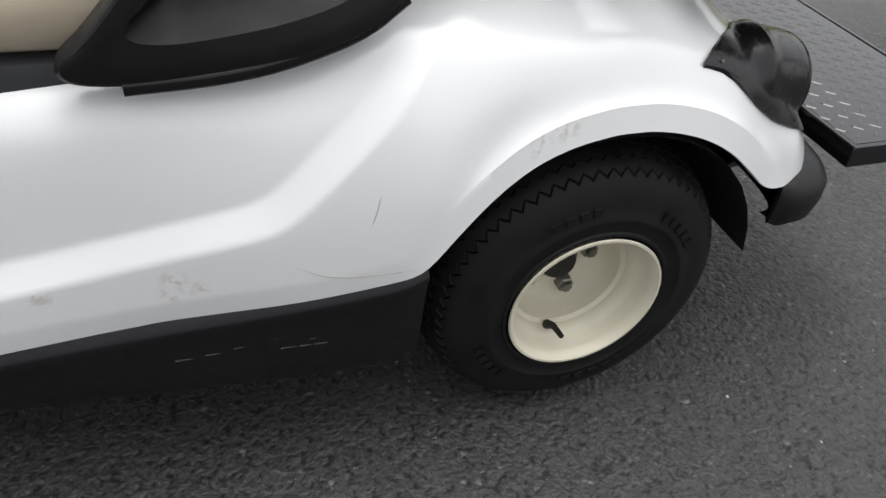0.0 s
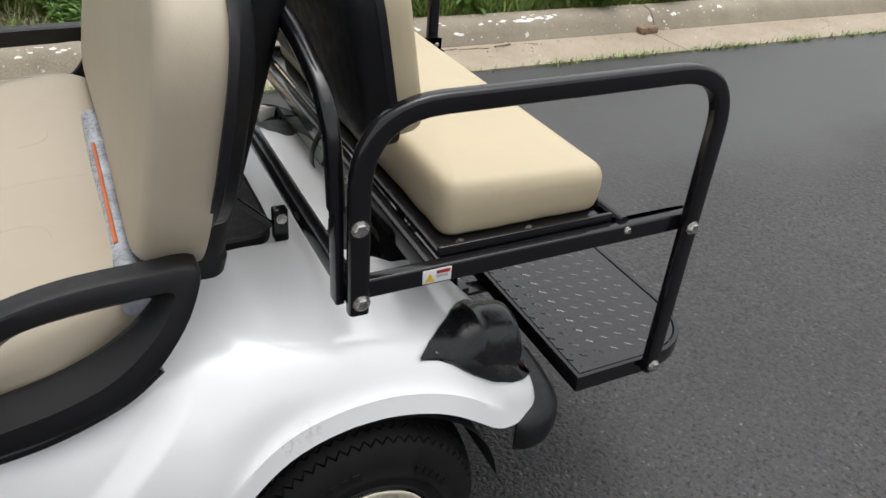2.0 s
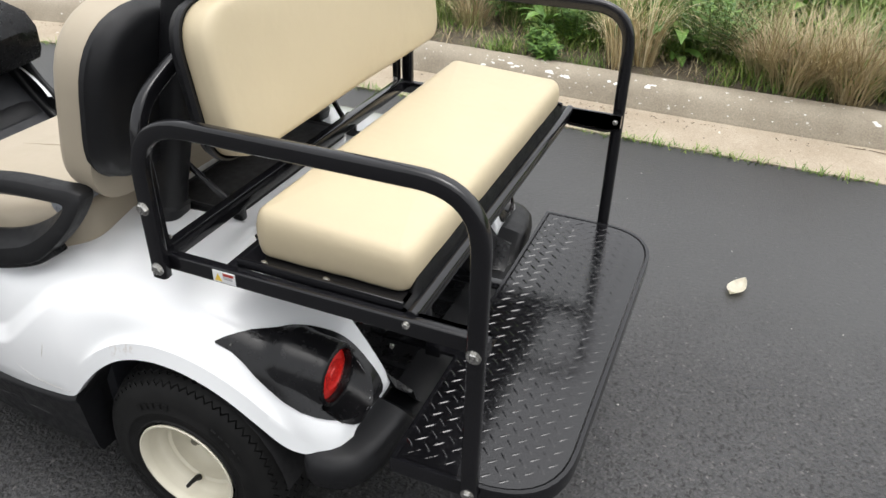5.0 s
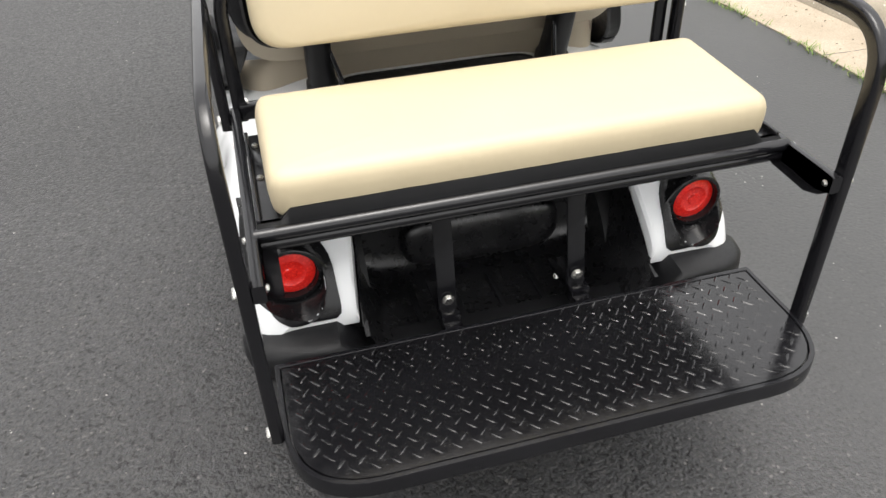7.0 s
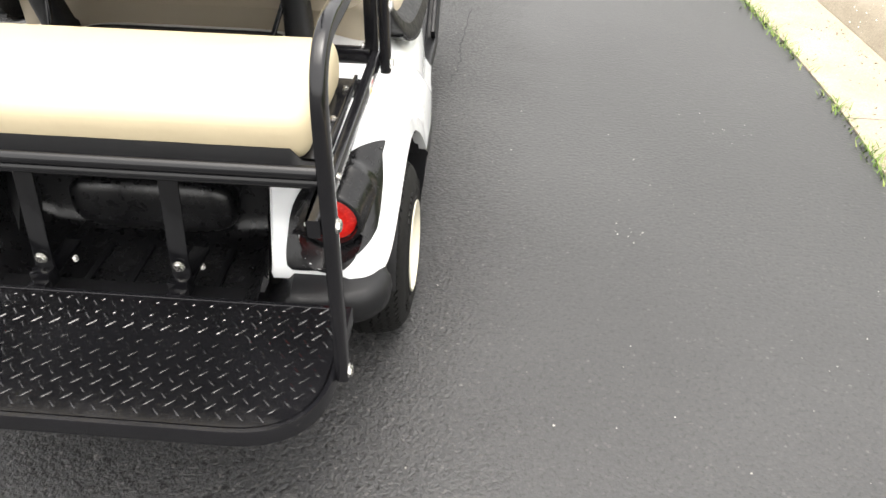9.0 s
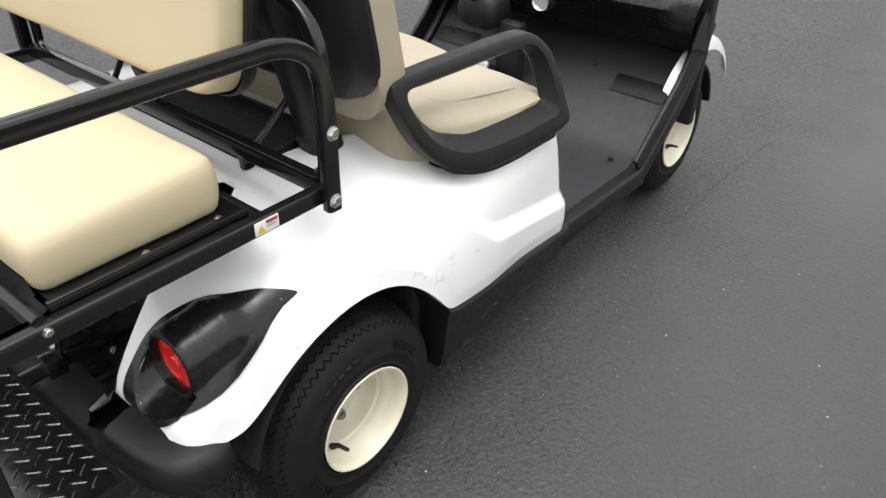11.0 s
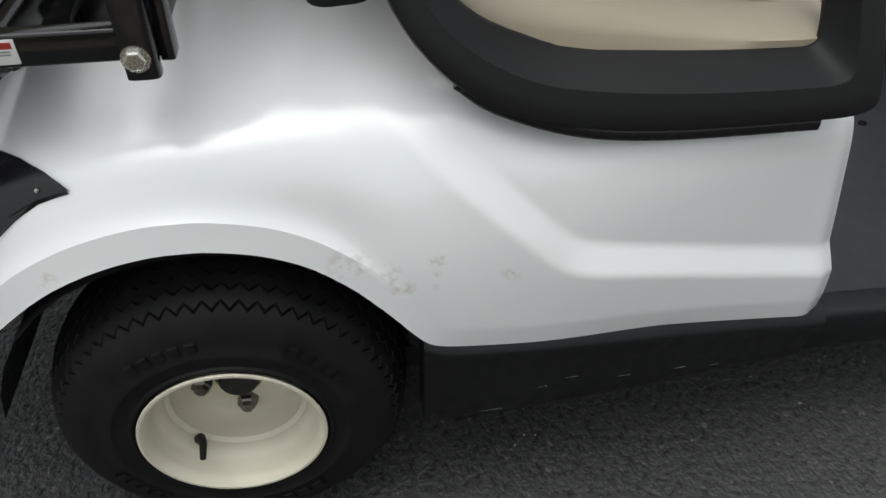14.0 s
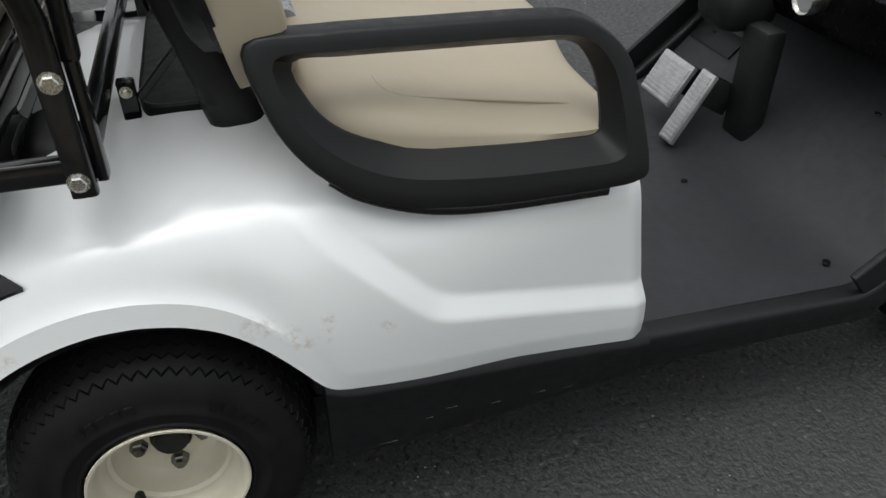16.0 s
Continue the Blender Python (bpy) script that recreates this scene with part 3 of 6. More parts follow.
for y, off, n, h in ((-0.18, 0.74, 90, 0.5), (-0.3, 0.86, 110, 0.6), (-0.12, 0.95, 70, 0.55)):
    curly_tuft(y, off, n, h)


def thatch():
    """Short dead stalks lying on the bare soil behind the curb."""
    verts, faces = [], []
    for _ in range(5200):
        y, off = rng.uniform(-5, 5), 0.67 + 0.7 * rng.random()
        p = curb_at(y, off) + Vector((rng.uniform(-0.03, 0.03), rng.uniform(-0.06, 0.06), verge_height(off) + 0.002))
        blade(verts, faces, p, rng.uniform(0.03, 0.1), 0.004, rng.uniform(1.0, 1.5), rng.uniform(0, 6.28), rng.uniform(0.0, 0.4))
    tagged(foliage("dead_stalks", verts, faces, DRY), "dead straw lying on the soil behind the curb", "straw", kind="stuff")


thatch()


def debris():
    """Bits of leaf and grit swept against the foot of the curb."""
    verts, faces = [], []
    for _ in range(1000):
        y = rng.uniform(-5, 5)
        off = 0.35 - abs(rng.gauss(0, 0.045)) if rng.random() < 0.75 else rng.uniform(0.02, 0.33)
        if noise.noise(Vector((y * 1.3, 7.7, 0))) < -0.1 and rng.random() < 0.8:
            continue
        c = curb_at(y, off) + Vector((0, rng.uniform(-0.07, 0.07), 0.0135 if off > 0.3 else 0.009))
        a, r = rng.uniform(0, 6.28), rng.uniform(0.003, 0.011)
        k = len(verts)
        for i in range(4):
            b_ = a + i * math.pi / 2
            q = r * (1.0 if i % 2 else rng.uniform(0.25, 0.6))
            verts.append(c + Vector((q * math.cos(b_), q * math.sin(b_), rng.uniform(0, 0.004))))
        verts.append(c + Vector((0, 0, 0.005)))
        faces += [(k + i, k + (i + 1) % 4, k + 4) for i in range(4)]
    tagged(foliage("gutter_debris", verts, faces, LITTER), "dead leaf bits and grit against the curb", "debris", kind="stuff")


debris()


def curb_skin(y, u, lift=0.0):
    """A place on the curb's face: u metres up along its profile from the gutter."""
    for (a0, z0), (a1, z1) in zip(CURB_PROFILE[1:], CURB_PROFILE[2:]):
        L = math.hypot(a1 - a0, z1 - z0)
        if u <= L:
            nx, nz = -(z1 - z0) / L, (a1 - a0) / L
            return curb_at(y, a0 + (a1 - a0) * u / L + nx * lift) + Vector((0, 0, z0 + (z1 - z0) * u / L + nz * lift))
        u -= L
    return curb_at(y, 0.62) + Vector((0, 0, 0.14))


def flakes():
    """White flaked chips left on the curb, in patches and alone."""
    verts, faces = [], []
    spots = []
    for y, u, n, sy in ((-2.09, 0.13, 4, 0.04), (-2.26, 0.135, 9, 0.06), (-2.4, 0.14, 10, 0.06), (-2.53, 0.145, 8, 0.04), (-1.56, 0.125, 2, 0.02), (-1.74, 0.13, 2, 0.02), (-1.85, 0.055, 2, 0.02), (-3.54, 0.115, 3, 0.03), (-4.0, 0.14, 4, 0.05), (0.15, 0.12, 3, 0.02), (0.05, 0.115, 3, 0.03), (-0.41, 0.14, 3, 0.03), (0.37, 0.135, 3, 0.03), (0.52, 0.1, 2, 0.03), (1.13, 0.115, 2, 0.02), (-0.25, 0.12, 2, 0.03)):
        spots += [(rng.gauss(y, sy), max(0.03, rng.gauss(u, 0.012)), rng.uniform(0.008, 0.02)) for _ in range(n)]
    spots += [(rng.uniform(-4.5, 2.5), rng.uniform(0.02, 0.24), rng.uniform(0.002, 0.006)) for _ in range(170)]
    for y, u, r in spots:
        k, n = len(verts), 8
        a = rng.uniform(0, 6.28)
        ring = [(y + r * 1.5 * q * math.cos(a + 6.283 * i / n), u + r * 0.75 * q * math.sin(a + 6.283 * i / n)) for i, q in ((i, rng.uniform(0.45, 1.15)) for i in range(n))]
        verts += [curb_skin(p, max(0.0, v), 0.0004) for p, v in ring]
        verts += [curb_skin(y + (p - y) * 0.85, max(0.0, u + (v - u) * 0.85), 0.0018) for p, v in ring]
        faces += [(k + i, k + (i + 1) % n, k + n + (i + 1) % n, k + n + i) for i in range(n)]
        faces.append(tuple(range(k + n, k + 2 * n)))
    tagged(foliage("flaked_chips", verts, faces, FLAKE), "white flaked chips on the curb", "chips", kind="stuff")


flakes()


def twig(y, off, length, turn, r=0.004):
    p = curb_at(y, off) + Vector((0, 0, 0.012 + r))
    d = Vector((math.cos(turn), math.sin(turn), 0))
    s_ = Vector((-d.y, d.x, 0))
    line = spline([p - d * length / 2, p - d * length * 0.1 + s_ * 0.05 * length, p + d * length / 2], 4)
    ob = finish("twig", fresh(sweep, line, round_profile(r, 6), (0, 0, 1), scales=[1 - 0.6 * k / (len(line) - 1) for k in range(len(line))]), TWIG)
    tagged(ob, "thin brown dry twig lying in the gutter", "twig", "twigs in the gutter")


for y, off, L, turn, r in ((-2.1, 0.345, 0.13, 1.75, 0.006), (-1.86, 0.34, 0.12, 1.5, 0.003), (-1.74, 0.352, 0.1, 1.7, 0.003), (-1.62, 0.355, 0.12, 1.45, 0.003), (-1.95, 0.33, 0.08, 1.3, 0.003), (-1.5, 0.36, 0.09, 1.65, 0.003), (-2.32, 0.335, 0.06, 1.2, 0.003)):
    twig(y, off, L, turn, r)
stone = finish("broken_brick", fresh(box, (-0.03, -0.075, -0.002), (0.03, 0.075, 0.042), 0.008), BRICK)
stone.matrix_world = Matrix.Translation(curb_at(-3.26, 0.375) + Vector((0, 0, 0.013))) @ Matrix.Rotation(radians(4), 4, "Z")
tagged(stone, "small brownish broken brick lying in the gutter against the curb", "brick")


def gutter_joint(y):
    rows = []
    for k in range(13):
        p = curb_at(y + rng.uniform(-0.004, 0.004), 0.002 + 0.396 * k / 12) + Vector((0, 0, float(np.interp(0.033 * k, [0, 0.2, 0.4], [0.006, 0.004, 0.012]))))
        w = rng.uniform(0.002, 0.0045)
        rows.append([p + Vector((0, -w, 0.0004)), p + Vector((0, 0, 0.0008)), p + Vector((0, w, 0.0004))])
    part("joint", fresh(grid, rows), DARK, gutter)


for y in JOINTS[1:4]:
    gutter_joint(y + 0.05)


def shrub(x, y, height, spread, stems):
    """A leafy green bush: upright stems, each leaf a small folded blade."""
    off = (Vector((x, y, 0)) - curb_at(y, 0)).dot(min(curb_frames_list, key=lambda q: abs(q[0].y - y))[1])
    base = Vector((x, y, verge_height(off) - 0.01))
    ob = new("shrub")
    ob.location = base
    tagged(ob, "dense green leafy bush on the bank", "bush", "bushes on the bank")
    lv, lf = [], []
    bm = bmesh.new()
    for k in range(stems):
        a, r = rng.uniform(0, 6.28), spread * math.sqrt(rng.random())
        h = height * rng.uniform(0.55, 1.1)
        top = Vector((r * math.cos(a), r * math.sin(a), h))
        foot = top * 0.25
        foot.z = 0
        mid = foot.lerp(top, 0.55) + Vector((0, 0, 0.06 * height))
        sweep(bm, [foot, mid, top], round_profile(0.003, 5), (0.6, 0.8, 0), scales=[1.3, 1.0, 0.4])
        for i in range(26):
            t = 0.2 + 0.8 * i / 25
            p = foot.lerp(mid, t / 0.55) if t < 0.55 else mid.lerp(top, (t - 0.55) / 0.45)
            b_, L = i * 2.4 + rng.uniform(-0.5, 0.5), rng.uniform(0.045, 0.085) * (1.25 - 0.5 * t)
            d = Vector((math.cos(b_), math.sin(b_), rng.uniform(0.0, 0.6)))
            sd = Vector((-d.y, d.x, 0)) * 0.17 * L
            n = len(lv)
            lv += [p, p + d * L * 0.4 + sd, p + d * L + Vector((0, 0, -0.25 * L)), p + d * L * 0.4 - sd, p + d * L * 0.45 + Vector((0, 0, -0.05 * L))]
            lf += [(n, n + 1, n + 4), (n + 1, n + 2, n + 4), (n + 2, n + 3, n + 4), (n + 3, n, n + 4)]
    tagged(part("stem", bm, STALK, ob), kind="stuff")
    crown = foliage("crown", lv, lf, BUSH)
    crown.parent = ob
    tagged(crown, kind="stuff")


for x, y, h, sp, n in ((3.45, 0.62, 0.55, 0.3, 34), (3.75, 1.25, 0.6, 0.35, 36), (3.9, 0.15, 0.6, 0.4, 40), (2.9, 0.2, 0.16, 0.1, 9), (2.9, -3.02, 0.34, 0.24, 40), (3.05, -2.65, 0.3, 0.22, 26), (3.2, -2.0, 0.28, 0.22, 24), (3.0, 0.28, 0.16, 0.09, 12), (3.25, 0.12, 0.36, 0.2, 26), (3.5, -1.7, 0.4, 0.26, 26), (2.95, -3.6, 0.4, 0.25, 26), (3.3, -0.7, 0.5, 0.3, 30), (3.15, -2.4, 0.4, 0.25, 26), (4.4, 0.9, 0.7, 0.5, 40)):
    shrub(x, y, h, sp, n)


def leaf_mesh(e):
    """A long pointed leaf, one metre long, folded along its midrib."""
    verts, faces = [], []
    for i in range(6):
        t = i / 5
        w = 0.17 * math.sin(math.pi * min(1, t * 0.92 + 0.08)) ** 0.8
        z = e * t - 0.9 * e * t * t
        verts += [(t, -w, z + w * 0.35), (t, 0, z), (t, w, z + w * 0.35)]
    for i in range(5):
        for j in range(2):
            q = 3 * i + j
            faces.append((q, q + 1, q + 4, q + 3))
    me = bpy.data.meshes.new("leaf")
    me.from_pydata(verts, [], faces)
    me.materials.append(WEED)
    return me


LEAVES = [leaf_mesh(e) for e in (0.35, 0.6, 0.85, 1.1)]


def weed(y, off, leaves, size, up):
    """A broad-leaved weed: a rosette of leaves, each a part of its own."""
    base = curb_at(y, off) + Vector((0, 0, verge_height(off) - 0.01))
    ob = new("broadleaf_weed")
    ob.location = base
    tagged(ob, "green broad-leaved weed growing on the bank", "weed", "weeds on the bank")
    for k in range(leaves):
        a = k * 2.4 + rng.uniform(-0.3, 0.3)
        one = new("leaf", LEAVES[min(3, int(up * rng.uniform(0.5, 1.2) * 3))])
        one.parent = ob
        one.location = (0, 0, rng.uniform(0, up * size * 0.9))
        one.rotation_euler = (rng.uniform(-0.3, 0.3), rng.uniform(-0.2, 0.1), a)
        one.scale = (size * rng.uniform(0.6, 1.1),) * 3


for y, off, n, s, u in ((-0.6, 1.5, 26, 0.34, 0.9), (-0.2, 1.9, 30, 0.4, 1.0), (-2.06, 0.72, 16, 0.22, 0.7), (-2.3, 1.0, 22, 0.24, 0.9), (-3.0, 0.9, 30, 0.2, 1.2), (-3.3, 1.05, 28, 0.22, 1.2), (0.6, 1.4, 24, 0.28, 0.9), (-0.9, 2.2, 28, 0.4, 1.1), (-2.6, 1.9, 24, 0.34, 1.0), (0.2, 2.4, 26, 0.36, 1.0), (1.3, 0.95, 18, 0.2, 0.8), (-3.8, 1.6, 26, 0.3, 1.1), (-0.45, 1.05, 20, 0.26, 0.8), (0.4, 1.0, 18, 0.22, 0.8), (-1.2, 1.6, 24, 0.3, 1.0), (2.0, 1.3, 22, 0.3, 0.9)):
    weed(y, off, n, s, u)


def fallen_leaf():
    rows = []
    for i in range(9):
        t = i / 8
        w = 0.03 * math.sin(math.pi * t ** 0.75) ** 0.8 + 0.0006
        z = 0.006 + 0.016 * (t - 0.4) ** 2
        rows.append([(0.125 * (t - 0.5), w * s, z + 0.012 * s * s + 0.001 * k) for k, s in ((0, -1), (0, -0.5), (0, 0), (0, 0.5), (0, 1))])
    bm = fresh(grid, rows)
    r = bmesh.ops.solidify(bm, geom=bm.faces[:], thickness=0.0008)
    ob = finish("fallen_leaf", bm, DEAD_LEAF)
    ob.matrix_world = pose(1.042, -1.06, 0.0, 0, 0, -20)
    tagged(ob, "pale dry leaf lying on the asphalt", "leaf")


fallen_leaf()

# ---- the golf cart ----
cart = new("golf_cart")
tagged(cart, "white golf cart with cream seats and a black rear seat kit", "golf cart")
CX = 0.0  # the body's middle line

ARCH_Y = [-0.357, -0.30, -0.262, -0.24, -0.224, -0.208, -0.143, -0.105, -0.072, -0.035, 0.003, 0.035, 0.064, 0.095, 0.126, 0.152, 0.177, 0.199, 0.218, 0.247, 0.266, 0.282, 0.292, 0.32, 0.6, 0.84]
ARCH_Z = [0.417, 0.416, 0.419, 0.428, 0.440, 0.454, 0.505, 0.526, 0.539, 0.549, 0.554, 0.554, 0.550, 0.543, 0.531, 0.518, 0.501, 0.483, 0.464, 0.430, 0.405, 0.386, 0.380, 0.374, 0.347, 0.311]
BODY_Y = [0.84, 0.60, 0.42, 0.34, 0.285, 0.22, 0.12, 0.0, -0.12, -0.20, -0.25, -0.29, -0.32, -0.345, -0.357]
BODY_ROWS = [
    ((0.580, 0.310), (0.584, 0.35), (0.584, 0.395), (0.579, 0.48), (0.572, 0.55), (0.562, 0.60), (0.535, 0.622)),
    ((0.598, 0.347), (0.604, 0.39), (0.605, 0.44), (0.602, 0.51), (0.596, 0.57), (0.583, 0.618), (0.545, 0.635)),
    ((0.617, 0.366), (0.621, 0.41), (0.621, 0.46), (0.615, 0.53), (0.600, 0.59), (0.573, 0.637), (0.46, 0.678)),
    ((0.619, 0.372), (0.622, 0.42), (0.620, 0.475), (0.609, 0.545), (0.590, 0.612), (0.553, 0.668), (0.38, 0.714)),
    ((0.620, 0.378), (0.622, 0.43), (0.617, 0.485), (0.604, 0.55), (0.578, 0.617), (0.53, 0.676), (0.33, 0.72)),
    ((0.621, 0.45), (0.621, 0.495), (0.612, 0.545), (0.588, 0.605), (0.545, 0.655), (0.46, 0.695), (0.30, 0.716)),
    ((0.622, 0.528), (0.620, 0.575), (0.604, 0.602), (0.574, 0.63), (0.525, 0.665), (0.44, 0.693), (0.28, 0.712)),
    ((0.622, 0.577), (0.619, 0.615), (0.600, 0.627), (0.568, 0.641), (0.52, 0.662), (0.43, 0.685), (0.28, 0.705)),
    ((0.620, 0.540), (0.616, 0.588), (0.594, 0.606), (0.558, 0.620), (0.51, 0.638), (0.44, 0.658), (0.285, 0.685)),
    ((0.614, 0.475), (0.611, 0.53), (0.594, 0.562), (0.560, 0.585), (0.513, 0.605), (0.45, 0.617), (0.285, 0.642)),
    ((0.602, 0.426), (0.600, 0.475), (0.586, 0.512), (0.556, 0.545), (0.515, 0.570), (0.45, 0.586), (0.290, 0.592)),
    ((0.588, 0.417), (0.587, 0.447), (0.576, 0.480), (0.551, 0.512), (0.512, 0.536), (0.45, 0.553), (0.312, 0.55)),
    ((0.573, 0.416), (0.572, 0.436), (0.562, 0.460), (0.540, 0.484), (0.508, 0.506), (0.45, 0.522), (0.33, 0.515)),
    ((0.553, 0.417), (0.552, 0.428), (0.543, 0.444), (0.528, 0.460), (0.50, 0.476), (0.45, 0.487), (0.35, 0.48)),
    ((0.53, 0.417), (0.529, 0.420), (0.520, 0.428), (0.508, 0.438), (0.488, 0.45), (0.45, 0.456), (0.36, 0.45)),
]


ARCH_FINE_Y = np.linspace(-0.357, 0.84, 600)
ARCH_FINE_Z = np.array([smooth_table(ARCH_Y, np.array(ARCH_Z)[:, None], v)[0] for v in ARCH_FINE_Y])
KERNEL = np.exp(-np.linspace(-2, 2, 21) ** 2)
ARCH_FINE_Z = np.convolve(np.pad(ARCH_FINE_Z, 10, mode="edge"), KERNEL / KERNEL.sum(), "valid")
ARCH_N = np.gradient(ARCH_FINE_Z, ARCH_FINE_Y)
BAND_Y = ARCH_FINE_Y - 0.034 * ARCH_N / np.sqrt(1 + ARCH_N**2)
BAND_Z = ARCH_FINE_Z + 0.034 / np.sqrt(1 + ARCH_N**2)
ORDER = np.argsort(BAND_Y)
FORM_Y = np.linspace(-0.357, 0.84, 400)
FORM = np.array([smooth_table(BODY_Y, BODY_ROWS, v) for v in FORM_Y])
BELL = np.exp(-np.linspace(-2.2, 2.2, 45) ** 2)
SOFT = np.array([[np.convolve(np.pad(FORM[:, i, j], 22, mode="reflect", reflect_type="odd"), BELL / BELL.sum(), "valid") for j in range(2)] for i in range(FORM.shape[1])]).transpose(2, 0, 1)


def form(y):
    """The side's section at y, smoothed along the body ahead of its tail."""
    k = smoothstep(-0.24, -0.14, y)
    i = min(int((y + 0.357) / 1.197 * 399), 398)
    t = (y - FORM_Y[i]) / (FORM_Y[i + 1] - FORM_Y[i])
    a = FORM[i] * (1 - t) + FORM[i + 1] * t
    b = SOFT[i] * (1 - t) + SOFT[i + 1] * t
    return a * (1 - k) + b * k



def inner_edge(y):
    """Half the width of the opening between the two fenders' rear faces."""
    return float(np.interp(y, [-0.357, -0.32, -0.25, -0.2, -0.11, -0.06, 0.0], [0.358, 0.352, 0.34, 0.338, 0.375, 0.345, 0.30]))


def body_section(y, side):
    pts = form(y)
    z0 = float(np.interp(y, ARCH_FINE_Y, ARCH_FINE_Z))
    zb = float(np.interp(y, BAND_Y[ORDER], BAND_Z[ORDER]))
    zb = z0 + (zb - z0) * smoothstep(-0.37, -0.25, y)
    tuck = 0.016 * smoothstep(0.28, 0.12, y) * smoothstep(-0.34, -0.2, y)
    pts[0][0] -= tuck
    pts[1][0] -= tuck + 0.006 * smoothstep(-0.36, -0.25, y) * smoothstep(0.32, 0.26, y)
    pts[2][0] -= tuck * 0.6
    fold = smoothstep(0.3, 0.16, y) * smoothstep(-0.3, -0.2, y)
    pts[0][1] = z0
    pts[1][1] = zb
    pts[2][1] = max(pts[2][1], zb + 0.006)
    pts[2][1] += (zb + 0.014 - pts[2][1]) * fold
    pts[2][0] += (pts[1][0] - 0.018 - pts[2][0]) * fold
    pts[3][0] -= 0.006 * fold
    if y < 0.0:
        pts[-1][0] = inner_edge(y) - side * CX
    ctrl = [Vector((x, y, z)) for x, z in pts]
    # flat band round the arch, then the curved fender
    raw = [ctrl[0].lerp(ctrl[1], k / 4) for k in range(4)] + spline(ctrl[1:], 12)
    for _ in range(80):
        raw = raw[:5] + [raw[i] * 0.5 + (raw[i - 1] + raw[i + 1]) * 0.25 for i in range(5, len(raw) - 1)] + raw[-1:]
    out = []
    for p in raw:
        # the recessed side panel ahead of the fender, below it a sloping facet
        a = p.z - (0.474 - 0.215 * (p.y - 0.455))
        b = ((p.y - 0.455) * 0.68 + (p.z - 0.474) * 0.73)
        d = -math.log(math.exp(-a / 0.006) + math.exp(-b / 0.006)) * 0.006 if max(abs(a), abs(b)) < 2 else min(a, b)
        p.x -= 0.02 * min(1.0, max(0.0, d / 0.034)) * smoothstep(0.69, 0.62, p.z)
        out.append(p)
    if y < -0.05:
        # the rear face turns in to the bag well
        e = out[-1]
        out += [Vector((e.x - 0.006, y, e.z - 0.008)), Vector((e.x - 0.01, y, max(e.z - 0.05, min(e.z - 0.008, 0.437))))]
    else:
        out += [Vector(out[-1]), Vector(out[-1])]
    return out


def body_shell(side):
    ys = np.r_[np.linspace(0.84, 0.30, 80), np.linspace(0.294, -0.30, 100), np.linspace(-0.305, -0.357, 14)]
    rows = []
    for y in ys:
        sec = body_section(float(y), side)
        # the panel's front end rounds in and leans back towards the top
        k = smoothstep(0.80, 0.845, float(y))
        e = smoothstep(0.7, 0.84, float(y))
        sec = [Vector((p.x - 0.014 * k * k, p.y + e * (0.008 - 0.022 * smoothstep(0.33, 0.6, p.z)), p.z)) for p in sec]
        first = sec[0]
        sec = [Vector((first.x - 0.03, first.y, first.z)), Vector((first.x - 0.004, first.y, first.z - 0.002))] + sec
        rows.append([Vector((CX + side * p.x, p.y, p.z)) for p in sec])
    tail = [Vector((p.x, p.y + 0.008, 0.415)) for p in rows[-1]]
    rows.append(tail)
    nose = [Vector((p.x - side * 0.05, p.y + 0.004, p.z)) for p in rows[0]]
    rows.insert(0, nose)
    return fresh(grid, rows)


SHELLS = {}
for side in (-1, 1):
    SHELLS[side] = part("side_panel", body_shell(side), BODY, cart, "glossy white moulded rear side panel with wheel arch", 34)


LEFT_TREE = BVHTree.FromPolygons([v.co.copy() for v in SHELLS[-1].data.vertices], [list(p.vertices) for p in SHELLS[-1].data.polygons])
for ends in (((-0.612, 0.344, 0.508), (-0.612, 0.348, 0.49), (-0.612, 0.354, 0.47)), ((-0.615, 0.445, 0.424), (-0.618, 0.41, 0.404), (-0.618, 0.372, 0.396), (-0.618, 0.33, 0.393), (-0.618, 0.295, 0.392))):
    line = [LEFT_TREE.find_nearest(Vector(p))[0] for p in spline(ends, 4)]
    part("scratch", fresh(sweep, line, round_profile(0.0008, 6), (1, 0, 0), scales=[0.3 + 0.7 * math.sin(math.pi * k / (len(line) - 1)) for k in range(len(line))]), SCRATCH_TAN, SHELLS[-1], "thin grey scratch")


def deck():
    """The white top of the rear cowl behind the front seat; its middle runs back between the wells."""
    rows = []
    for y, z, half in ((-0.143, 0.62, 0.1), (-0.14, 0.68, 0.12), (-0.125, 0.69, 0.17), (-0.1, 0.694, 0.212), (-0.06, 0.697, 0.24), (-0.02, 0.698, 0.252), (-0.004, 0.699, 0.262), (0.002, 0.7, 0.3), (0.02, 0.702, 0.36), (0.1, 0.702, 0.36), (0.17, 0.703, 0.36), (0.215, 0.706, 0.36), (0.27, 0.711, 0.36), (0.302, 0.712, 0.36), (0.312, 0.66, 0.36)):
        rows.append([(CX + half * u, y, z + 0.004 - 0.02 * (abs(half * u) / 0.31) ** 6) for u in np.linspace(-1, 1, 25)])
    return fresh(grid, rows)


part("rear_deck", deck(), BODY, cart, "white moulded deck behind the front seat")


